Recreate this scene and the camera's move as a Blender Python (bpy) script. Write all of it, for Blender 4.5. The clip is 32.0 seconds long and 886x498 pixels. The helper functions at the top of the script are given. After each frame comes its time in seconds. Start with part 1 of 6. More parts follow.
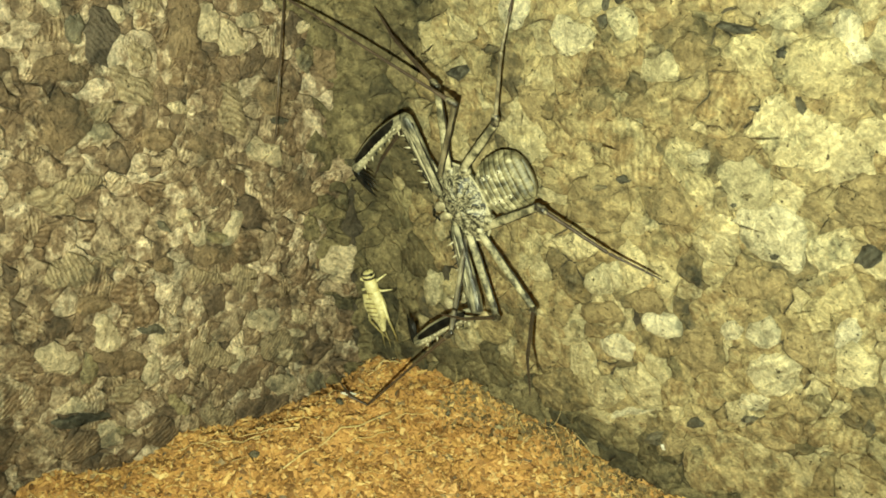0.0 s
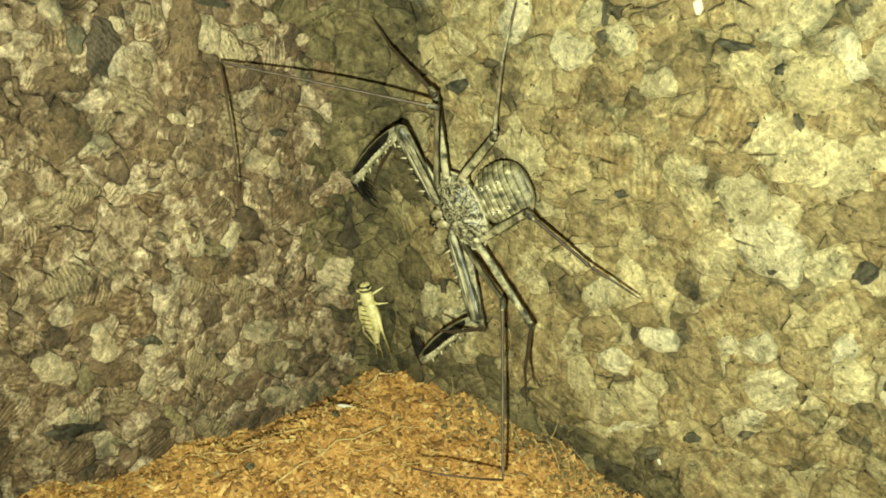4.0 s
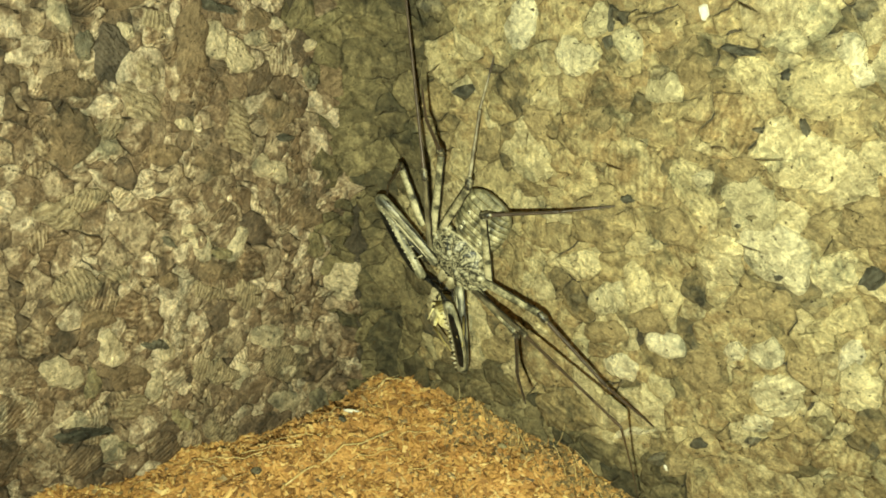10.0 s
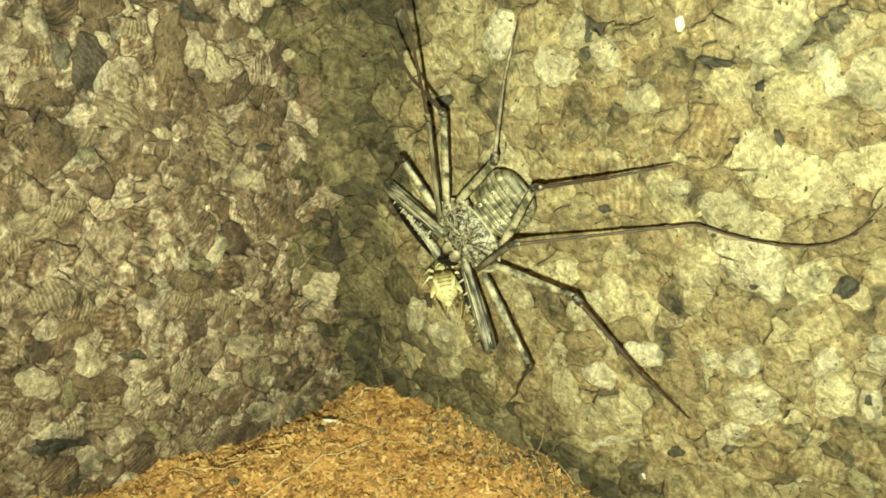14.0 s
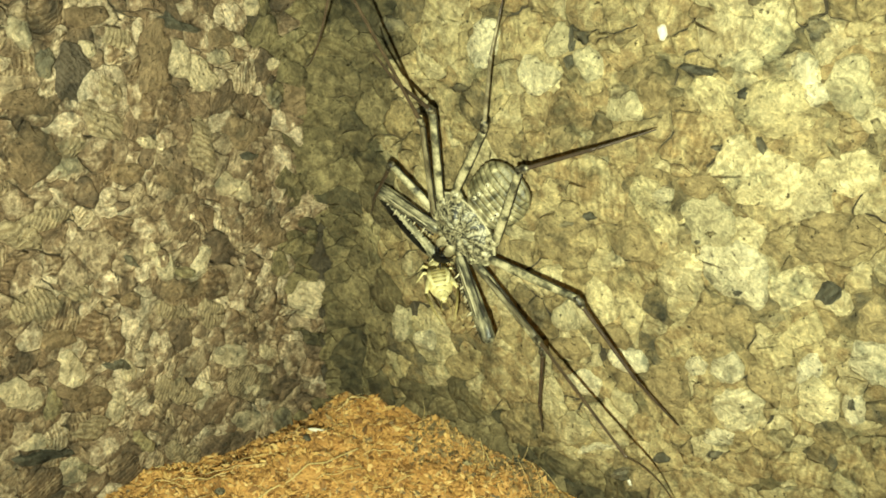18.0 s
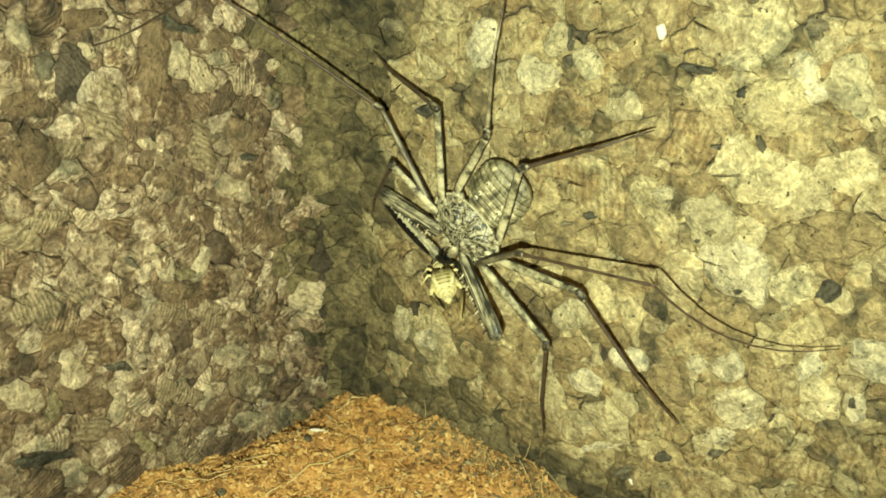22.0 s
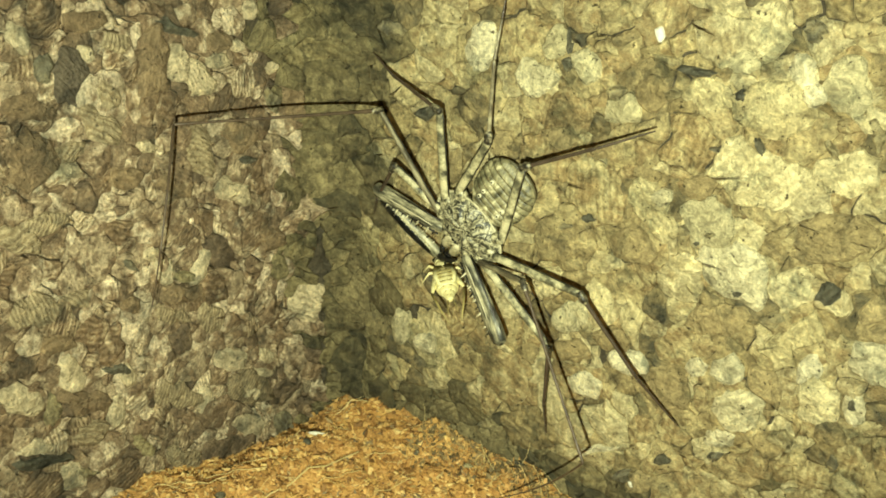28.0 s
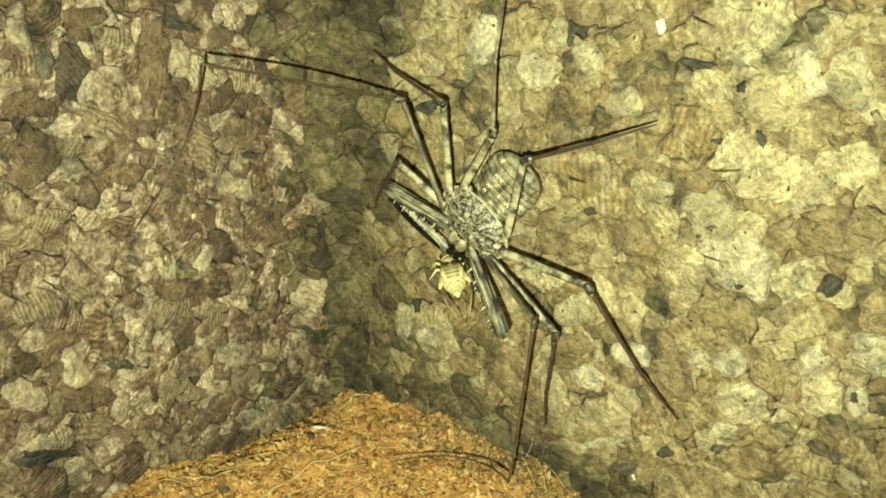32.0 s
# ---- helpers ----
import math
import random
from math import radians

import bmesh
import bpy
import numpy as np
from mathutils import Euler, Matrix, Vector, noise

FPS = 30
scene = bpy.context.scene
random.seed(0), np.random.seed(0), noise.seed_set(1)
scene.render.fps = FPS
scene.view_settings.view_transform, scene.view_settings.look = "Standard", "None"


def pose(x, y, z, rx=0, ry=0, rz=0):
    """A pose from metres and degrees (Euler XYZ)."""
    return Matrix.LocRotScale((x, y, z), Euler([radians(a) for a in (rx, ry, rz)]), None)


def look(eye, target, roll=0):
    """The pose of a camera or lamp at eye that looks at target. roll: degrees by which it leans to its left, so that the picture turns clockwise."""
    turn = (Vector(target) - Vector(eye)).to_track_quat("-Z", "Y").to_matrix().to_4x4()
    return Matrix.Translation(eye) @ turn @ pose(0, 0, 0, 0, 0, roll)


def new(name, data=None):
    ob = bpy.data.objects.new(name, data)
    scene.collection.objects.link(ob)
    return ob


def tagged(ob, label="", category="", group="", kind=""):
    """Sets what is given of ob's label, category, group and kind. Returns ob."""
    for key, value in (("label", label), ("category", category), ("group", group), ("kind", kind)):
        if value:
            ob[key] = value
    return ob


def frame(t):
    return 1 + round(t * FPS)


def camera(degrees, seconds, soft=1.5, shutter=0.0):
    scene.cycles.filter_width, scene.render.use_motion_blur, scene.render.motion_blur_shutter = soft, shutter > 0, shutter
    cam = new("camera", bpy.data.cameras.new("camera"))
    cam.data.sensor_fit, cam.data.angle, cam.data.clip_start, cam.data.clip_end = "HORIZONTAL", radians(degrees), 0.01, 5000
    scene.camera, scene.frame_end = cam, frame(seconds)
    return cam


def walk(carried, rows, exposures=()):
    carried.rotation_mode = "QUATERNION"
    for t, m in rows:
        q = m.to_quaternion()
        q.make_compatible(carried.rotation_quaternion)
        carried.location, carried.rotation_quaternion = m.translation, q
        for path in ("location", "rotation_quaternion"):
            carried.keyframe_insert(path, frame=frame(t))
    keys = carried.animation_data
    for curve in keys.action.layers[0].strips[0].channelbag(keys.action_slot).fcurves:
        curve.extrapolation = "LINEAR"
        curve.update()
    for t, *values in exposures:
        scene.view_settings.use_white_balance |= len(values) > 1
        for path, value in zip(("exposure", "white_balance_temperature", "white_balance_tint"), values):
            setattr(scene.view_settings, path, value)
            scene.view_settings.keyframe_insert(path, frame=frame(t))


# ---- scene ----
# A terrarium corner: two walls of pressed cork, coir on the floor, a whip spider and its prey.
# The left wall is the plane x = 0, the right wall the plane y = 0, the floor lies near z = 0.
cam = camera(50.0, 32.0, soft=1.75)
walk(cam, [
    (0, look((0.11979, -0.13038, 0.12107), (0.01640, 0.01023, 0.02340), 1.31)),
    (0.5, look((0.11971, -0.13049, 0.12095), (0.01628, 0.01010, 0.02330), 1.27)),
    (1, look((0.11987, -0.13026, 0.12093), (0.01612, 0.00987, 0.02296), 1.20)),
    (1.5, look((0.11967, -0.13044, 0.12095), (0.01621, 0.00988, 0.02295), 1.28)),
    (2, look((0.11977, -0.13036, 0.12093), (0.01614, 0.01002, 0.02317), 1.34)),
    (2.5, look((0.11980, -0.13027, 0.12117), (0.01624, 0.01021, 0.02349), 1.42)),
    (3, look((0.11980, -0.13058, 0.12132), (0.01627, 0.01053, 0.02454), 1.59)),
    (3.5, look((0.11928, -0.13078, 0.12125), (0.01617, 0.01113, 0.02517), 1.83)),
    (5.5, look((0.11935, -0.13130, 0.12122), (0.01595, 0.01190, 0.02741), 2.15)),
    (6, look((0.11964, -0.13101, 0.12142), (0.01567, 0.01180, 0.02764), 2.07)),
    (6.5, look((0.11966, -0.13108, 0.12135), (0.01548, 0.01168, 0.02772), 2.01)),
    (7, look((0.11971, -0.13092, 0.12147), (0.01530, 0.01153, 0.02762), 1.91)),
    (7.5, look((0.11978, -0.13102, 0.12128), (0.01532, 0.01148, 0.02757), 1.93)),
    (8, look((0.11974, -0.13092, 0.12136), (0.01529, 0.01147, 0.02747), 1.89)),
    (8.5, look((0.11989, -0.13066, 0.12137), (0.01505, 0.01122, 0.02714), 1.77)),
    (9, look((0.11982, -0.13078, 0.12132), (0.01473, 0.01065, 0.02670), 1.68)),
    (9.5, look((0.11975, -0.13088, 0.12134), (0.01478, 0.01066, 0.02674), 1.72)),
    (10, look((0.11987, -0.13075, 0.12127), (0.01475, 0.01082, 0.02689), 1.71)),
    (10.5, look((0.11986, -0.13092, 0.12133), (0.01488, 0.01087, 0.02712), 1.72)),
    (11, look((0.11981, -0.13096, 0.12141), (0.01502, 0.01095, 0.02717), 1.73)),
    (11.5, look((0.12007, -0.13065, 0.12129), (0.01513, 0.01123, 0.02717), 1.70)),
    (12, look((0.12002, -0.13090, 0.12123), (0.01574, 0.01174, 0.02753), 1.89)),
    (12.5, look((0.12006, -0.13105, 0.12138), (0.01646, 0.01237, 0.02812), 2.02)),
    (13, look((0.11998, -0.13108, 0.12144), (0.01705, 0.01300, 0.02845), 2.15)),
    (13.5, look((0.11988, -0.13114, 0.12153), (0.01757, 0.01345, 0.02865), 2.27)),
    (14, look((0.12027, -0.13093, 0.12139), (0.01787, 0.01390, 0.02898), 2.29)),
    (14.5, look((0.11995, -0.13126, 0.12141), (0.01828, 0.01425, 0.02926), 2.40)),
    (16.5, look((0.12009, -0.13115, 0.12134), (0.01950, 0.01553, 0.02988), 2.52)),
    (17, look((0.12008, -0.13110, 0.12150), (0.01965, 0.01561, 0.02991), 2.51)),
    (17.5, look((0.12023, -0.13121, 0.12150), (0.01981, 0.01567, 0.03017), 2.48)),
    (18, look((0.12027, -0.13128, 0.12142), (0.02006, 0.01615, 0.03074), 2.52)),
    (18.5, look((0.12030, -0.13135, 0.12141), (0.02016, 0.01637, 0.03113), 2.51)),
    (19, look((0.12031, -0.13128, 0.12154), (0.02019, 0.01645, 0.03124), 2.48)),
    (19.5, look((0.12049, -0.13129, 0.12151), (0.02031, 0.01645, 0.03130), 2.44)),
    (20, look((0.12042, -0.13120, 0.12146), (0.02024, 0.01641, 0.03103), 2.39)),
    (20.5, look((0.12032, -0.13132, 0.12156), (0.02031, 0.01630, 0.03097), 2.42)),
    (21, look((0.12049, -0.13112, 0.12152), (0.02022, 0.01633, 0.03094), 2.30)),
    (21.5, look((0.12055, -0.13112, 0.12144), (0.02011, 0.01623, 0.03088), 2.22)),
    (22, look((0.12040, -0.13122, 0.12153), (0.02004, 0.01605, 0.03075), 2.22)),
    (22.5, look((0.12062, -0.13117, 0.12146), (0.02007, 0.01620, 0.03106), 2.20)),
    (23, look((0.12052, -0.13127, 0.12153), (0.02021, 0.01637, 0.03131), 2.29)),
    (23.5, look((0.12048, -0.13126, 0.12151), (0.02013, 0.01646, 0.03145), 2.29)),
    (24, look((0.12045, -0.13146, 0.12139), (0.02020, 0.01646, 0.03157), 2.32)),
    (24.5, look((0.12059, -0.13121, 0.12155), (0.02019, 0.01651, 0.03157), 2.31)),
    (25, look((0.12050, -0.13131, 0.12153), (0.02030, 0.01658, 0.03159), 2.36)),
    (25.5, look((0.12035, -0.13137, 0.12143), (0.02027, 0.01662, 0.03153), 2.37)),
    (27.5, look((0.12055, -0.13113, 0.12146), (0.01996, 0.01640, 0.03136), 2.22)),
    (28, look((0.12039, -0.13121, 0.12151), (0.02000, 0.01637, 0.03127), 2.21)),
    (28.5, look((0.12068, -0.13094, 0.12153), (0.01990, 0.01619, 0.03100), 2.11)),
    (29, look((0.12057, -0.13118, 0.12151), (0.01999, 0.01613, 0.03105), 2.13)),
    (29.5, look((0.12058, -0.13123, 0.12136), (0.01989, 0.01617, 0.03117), 2.13)),
    (30, look((0.12072, -0.13107, 0.12146), (0.01995, 0.01622, 0.03120), 2.05)),
    (30.5, look((0.12074, -0.13093, 0.12155), (0.01991, 0.01615, 0.03099), 1.98)),
    (31, look((0.12063, -0.13113, 0.12158), (0.01991, 0.01594, 0.03088), 1.94)),
    (31.5, look((0.12071, -0.13097, 0.12145), (0.01970, 0.01575, 0.03051), 1.78)),
    (32, look((0.12094, -0.13098, 0.12142), (0.01994, 0.01557, 0.03018), 1.74)),
], exposures=[(0.0, -0.09), (10.0, -0.11), (12.5, 0.02), (18.5, 0.0), (21.0, -0.04), (32.0, -0.05)])

# ---- light: one small white lamp of the filming phone, just below and beside its lens ----
world = bpy.data.worlds.new("dim_room")
scene.world = world
world.use_nodes = True
world.node_tree.nodes["Background"].inputs[0].default_value = (1.0, 0.9, 0.7, 1)
world.node_tree.nodes["Background"].inputs[1].default_value = 0.0006

lamp_data = bpy.data.lights.new("phone_lamp", "SPOT")
lamp_data.energy, lamp_data.color = 2.09, (0.925, 1.0, 0.67)
lamp_data.shadow_soft_size, lamp_data.spot_size, lamp_data.spot_blend = 0.0007, radians(91), 0.9
lamp = new("phone_lamp", lamp_data)
lamp.matrix_world = look((0.1194, -0.1386, 0.1093), (0.036, 0.0, 0.051))


# ---- materials ----
def material(name):
    m = bpy.data.materials.new(name)
    m.use_nodes = True
    t = m.node_tree
    return m, t, t.nodes["Principled BSDF"]


def node(t, kind, **values):
    n = t.nodes.new(kind)
    for key, value in values.items():
        if key.startswith("i_"):
            n.inputs[int(key[2:])].default_value = value
    return n


def ramp(t, fac, stops, ease=False):
    n = t.nodes.new("ShaderNodeValToRGB")
    e = n.color_ramp.elements
    while len(e) < len(stops):
        e.new(0.5)
    for k, (at, c) in zip(e, stops):
        k.position, k.color = at, (*c, 1)
    if ease:
        n.color_ramp.interpolation = "EASE"
    t.links.new(fac, n.inputs[0])
    return n.outputs[0]


def blend(t, mode, fac, a, b):
    n = t.nodes.new("ShaderNodeMix")
    n.data_type, n.blend_type = "RGBA", mode
    if isinstance(fac, (int, float)):
        n.inputs[0].default_value = fac
    else:
        t.links.new(fac, n.inputs[0])
    for socket, v in ((n.inputs[6], a), (n.inputs[7], b)):
        if isinstance(v, tuple):
            socket.default_value = (*v, 1)
        else:
            t.links.new(v, socket)
    return n.outputs[2]


def noise_tex(t, vector, scale, detail=4.0, rough=0.6):
    n = t.nodes.new("ShaderNodeTexNoise")
    n.inputs["Scale"].default_value, n.inputs["Detail"].default_value, n.inputs["Roughness"].default_value = scale, detail, rough
    t.links.new(vector, n.inputs["Vector"])
    return n.outputs["Fac"]


def bump(t, bsdf, height, strength, distance):
    n = t.nodes.new("ShaderNodeBump")
    n.inputs["Strength"].default_value, n.inputs["Distance"].default_value = strength, distance
    t.links.new(height, n.inputs["Height"])
    t.links.new(n.outputs[0], bsdf.inputs["Normal"])


def cork(name, stops, island=False, stripe=0.55, always=False, fibrous=False):
    """Pressed cork: a tone of its own for each granule, growth lines on some, blotches, bark smears, dust and pores."""
    m, t, b = material(name)
    geo = t.nodes.new("ShaderNodeNewGeometry")
    rnd = geo.outputs["Random Per Island"] if island else t.nodes.new("ShaderNodeObjectInfo").outputs["Random"]
    pos = geo.outputs["Position"]

    def maths(op, a, k, c=None):
        n = t.nodes.new("ShaderNodeMath")
        n.operation = op
        for s, v in ((0, a), (1, k), (2, c)):
            if v is None:
                continue
            if isinstance(v, (int, float)):
                n.inputs[s].default_value = v
            else:
                t.links.new(v, n.inputs[s])
        return n.outputs[0]

    turn = t.nodes.new("ShaderNodeVectorRotate")
    turn.rotation_type = "AXIS_ANGLE"
    turn.inputs["Axis"].default_value = (0.7, -0.7, 0.1)
    t.links.new(pos, turn.inputs["Vector"])
    t.links.new(maths("MULTIPLY", rnd, 37.0), turn.inputs["Angle"])
    drift = t.nodes.new("ShaderNodeTexNoise")
    drift.inputs["Scale"].default_value, drift.inputs["Detail"].default_value = 320.0, 3.0
    t.links.new(pos, drift.inputs["Vector"])
    warp = blend(t, "ADD", 0.0035, turn.outputs[0], drift.outputs["Color"])
    swirl = blend(t, "ADD", 0.0040, pos, drift.outputs["Color"])
    rings = blend(t, "ADD", 0.0016, turn.outputs[0], drift.outputs["Color"])
    wave = t.nodes.new("ShaderNodeTexWave")
    wave.inputs["Scale"].default_value, wave.inputs["Distortion"].default_value = (430.0 if fibrous else 260.0), 0.9
    wave.inputs["Detail"].default_value, wave.inputs["Detail Scale"].default_value = 3.0, 1.4
    t.links.new(rings, wave.inputs["Vector"])
    fine = noise_tex(t, pos, 2300, 6, 0.72)
    grainy = noise_tex(t, swirl, 760, 5, 0.7)
    broad = noise_tex(t, warp, 240, 4, 0.62)
    drifts = noise_tex(t, pos, 330, 5, 0.68)
    tone = maths("ADD", maths("MULTIPLY_ADD", rnd, 0.68 if fibrous else 0.80, 0.16 if fibrous else 0.10), maths("ADD", maths("MULTIPLY", maths("SUBTRACT", broad, 0.5), 0.5), maths("MULTIPLY", maths("SUBTRACT", drifts, 0.5), 0.75)))
    base = ramp(t, tone, stops)
    # growth lines on about a third of the granules
    pick = maths("FRACT", maths("MULTIPLY", rnd, 7.31), 0)
    shown = ramp(t, pick, [(0.70, (0, 0, 0)), (0.78, (1, 1, 1))]) if not always else 1.0
    fac = maths("MULTIPLY", maths("MULTIPLY_ADD", shown, 0.62, 0.38), stripe)
    lined = blend(t, "MULTIPLY", fac, base, ramp(t, wave.outputs[1], [(0.10, (0.66, 0.60, 0.50)), (0.45, (0.97, 0.95, 0.90)), (0.85, (1.14, 1.13, 1.10))]))
    c = blend(t, "MULTIPLY", 0.75, lined, ramp(t, grainy, [(0.30, (0.32, 0.30, 0.26)), (0.46, (0.92, 0.90, 0.86)), (0.68, (1.55, 1.52, 1.45))]))
    c = blend(t, "MULTIPLY", 0.55 if fibrous else 0.5, c, ramp(t, fine, [(0.30, (0.45, 0.43, 0.4)), (0.5, (1.0, 1.0, 1.0)), (0.70, (1.6, 1.58, 1.5))]))
    blots = noise_tex(t, swirl, 360, 4, 0.62)
    c = blend(t, "MULTIPLY", 0.6, c, ramp(t, blots, [(0.32, (0.42, 0.39, 0.33)), (0.5, (0.96, 0.95, 0.93)), (0.68, (1.34, 1.33, 1.28))]))
    smear = noise_tex(t, swirl, 150, 6, 0.7)
    c = blend(t, "MIX", ramp(t, smear, [(0.52, (0, 0, 0)), (0.66, (0.85, 0.85, 0.85))]), c, blend(t, "MULTIPLY", 1.0, c, (0.30, 0.34, 0.36)))
    dust = noise_tex(t, swirl, 270, 6, 0.75)
    c = blend(t, "MIX", ramp(t, dust, [(0.56, (0, 0, 0)), (0.70, (0.6, 0.6, 0.6))]), c, blend(t, "MULTIPLY", 1.0, c, (1.75, 1.75, 1.7)))
    pits = noise_tex(t, pos, 900, 3, 0.7)
    c = blend(t, "MULTIPLY", ramp(t, pits, [(0.315, (1, 1, 1)), (0.36, (0, 0, 0))]), c, (0.16, 0.15, 0.13))
    t.links.new(c, b.inputs["Base Color"])
    t.links.new(blend(t, "MULTIPLY", 1.0, ramp(t, broad, [(0.35, (0.75, 0.75, 0.75)), (0.65, (0.45, 0.45, 0.45))]), ramp(t, fine, [(0.60, (1, 1, 1)), (0.68, (0.35, 0.35, 0.35))])), b.inputs["Roughness"])
    b.inputs["Specular IOR Level"].default_value = 0.4
    relief = maths("MULTIPLY_ADD", grainy, 1.6, maths("MULTIPLY_ADD", wave.outputs[1], maths("MULTIPLY", fac, 0.25), maths("MULTIPLY", fine, 0.7)))
    bump(t, b, relief, 0.85, 0.0009)
    return m


TAN = [(0.0, (0.11, 0.103, 0.073)), (0.13, (0.22, 0.182, 0.102)), (0.28, (0.38, 0.302, 0.158)), (0.42, (0.53, 0.447, 0.248)),
       (0.55, (0.33, 0.24, 0.12)), (0.70, (0.52, 0.443, 0.25)), (0.82, (0.64, 0.565, 0.35)), (0.94, (0.42, 0.343, 0.19))]
BROWN = [(0.0, (0.10, 0.079, 0.058)), (0.16, (0.155, 0.117, 0.08)), (0.28, (0.265, 0.193, 0.124)), (0.40, (0.56, 0.455, 0.318)),
         (0.51, (0.20, 0.138, 0.086)), (0.64, (0.33, 0.242, 0.158)), (0.76, (0.77, 0.66, 0.49)), (0.86, (0.37, 0.277, 0.182)), (0.95, (0.23, 0.163, 0.104))]
# Olive-tinted cork, darkened: shade of the corner and wall foot put into its colour.
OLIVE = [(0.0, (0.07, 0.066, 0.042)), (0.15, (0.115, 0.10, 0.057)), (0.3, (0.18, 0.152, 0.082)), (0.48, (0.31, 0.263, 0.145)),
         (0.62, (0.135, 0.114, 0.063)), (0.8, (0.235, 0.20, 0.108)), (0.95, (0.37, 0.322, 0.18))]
M_TAN, M_BROWN = cork("tan_cork", TAN), cork("brown_cork", BROWN, False, 0.85, False, True)
M_TAN_BITS, M_BROWN_BITS = cork("tan_cork_bits", TAN, True), cork("brown_cork_bits", BROWN, True, 0.85, False, True)
M_OLIVE, M_OLIVE_BITS = cork("shaded_olive_cork", OLIVE), cork("shaded_olive_cork_bits", OLIVE, True)
M_PALE_BROWN = cork("pale_brown_cork", [(0.0, (0.54, 0.45, 0.30)), (1.0, (0.74, 0.64, 0.45))], False, 0.4, False, True)
M_RING_BROWN = cork("ringed_brown_cork", [(0.0, (0.34, 0.275, 0.18)), (1.0, (0.48, 0.40, 0.27))], False, 0.75, True, True)
M_BARK = cork("dark_bark", [(0.2, (0.11, 0.107, 0.083)), (0.5, (0.19, 0.175, 0.128)), (0.75, (0.40, 0.345, 0.20))], False, 0.6, True)
M_BARK_BROWN = cork("dark_brown_bark", [(0.0, (0.10, 0.084, 0.066)), (1.0, (0.15, 0.125, 0.095))], False, 0.6, True, True)
M_PALE = cork("pale_cork", [(0.2, (0.56, 0.50, 0.31)), (0.8, (0.75, 0.69, 0.485))], False, 0.4)
M_RING = cork("ringed_cork", [(0.2, (0.56, 0.48, 0.27)), (0.8, (0.80, 0.71, 0.44))], False, 0.38, True)
M_RUST = cork("russet_cork", [(0.0, (0.32, 0.25, 0.13)), (1.0, (0.46, 0.37, 0.20))], False, 0.3)
M_RUST_BROWN = cork("russet_brown_cork", [(0.0, (0.22, 0.158, 0.096)), (1.0, (0.33, 0.245, 0.15))], False, 0.6, False, True)
M_GLUE = cork("cork_backing", [(0.0, (0.05, 0.045, 0.035)), (1.0, (0.11, 0.09, 0.06))], False, 0.1)


def coir(name, stops, island):
    m, t, b = material(name)
    geo = t.nodes.new("ShaderNodeNewGeometry")
    pos = geo.outputs["Position"]
    base = ramp(t, geo.outputs["Random Per Island"] if island else noise_tex(t, pos, 500, 4, 0.7), stops)
    fine = noise_tex(t, pos, 2500, 4, 0.7)
    broad = noise_tex(t, pos, 90, 3, 0.6)
    c = blend(t, "OVERLAY", 0.6, base, ramp(t, fine, [(0.3, (0.3, 0.3, 0.3)), (0.7, (0.7, 0.7, 0.7))]))
    c = blend(t, "OVERLAY", 0.45, c, ramp(t, broad, [(0.3, (0.32, 0.32, 0.33)), (0.7, (0.7, 0.69, 0.66))]))
    t.links.new(c, b.inputs["Base Color"])
    b.inputs["Roughness"].default_value, b.inputs["Specular IOR Level"].default_value = 0.6, 0.4
    bump(t, b, fine, 0.6, 0.0004)
    return m


COIR = [(0.0, (0.17, 0.085, 0.028)), (0.2, (0.36, 0.187, 0.058)), (0.5, (0.52, 0.285, 0.09)), (0.75, (0.63, 0.37, 0.12)), (0.93, (0.76, 0.53, 0.225)), (1.0, (0.15, 0.115, 0.075))]
M_CHALK = coir("chalk", [(0.3, (0.72, 0.68, 0.55)), (0.7, (0.85, 0.82, 0.7))], False)
M_COIR, M_FLAKES = coir("coir", COIR, False), coir("coir_flakes", COIR, True)


# ---- building helpers ----
def link_mesh(name, verts, faces, mat, parent=None, smooth=True):
    me = bpy.data.meshes.new(name)
    me.from_pydata([tuple(v) for v in verts], [], faces)
    me.materials.append(mat)
    if smooth:
        me.shade_smooth()
    me.update()
    ob = new(name, me)
    ob.parent = parent
    return ob


def part(name, bm, mat, parent, label=""):
    bmesh.ops.recalc_face_normals(bm, faces=bm.faces)
    me = bpy.data.meshes.new(name)
    bm.to_mesh(me)
    bm.free()
    me.materials.append(mat)
    me.shade_smooth()
    ob = new(name, me)
    ob.parent = parent
    return tagged(ob, label) if label else ob


# ---- cork walls ----
ROUND = 0.013


def bulge(a):
    """How far the rounded inner corner stands off a wall, a metres from the corner line."""
    return ROUND - math.sqrt(max(0.0, ROUND ** 2 - (ROUND - a) ** 2)) if a < ROUND else 0.0


def on_left(a, b, h):
    return Vector((h + bulge(a), -a, b))


def on_right(a, b, h):
    return Vector((a, -h - bulge(a), b))


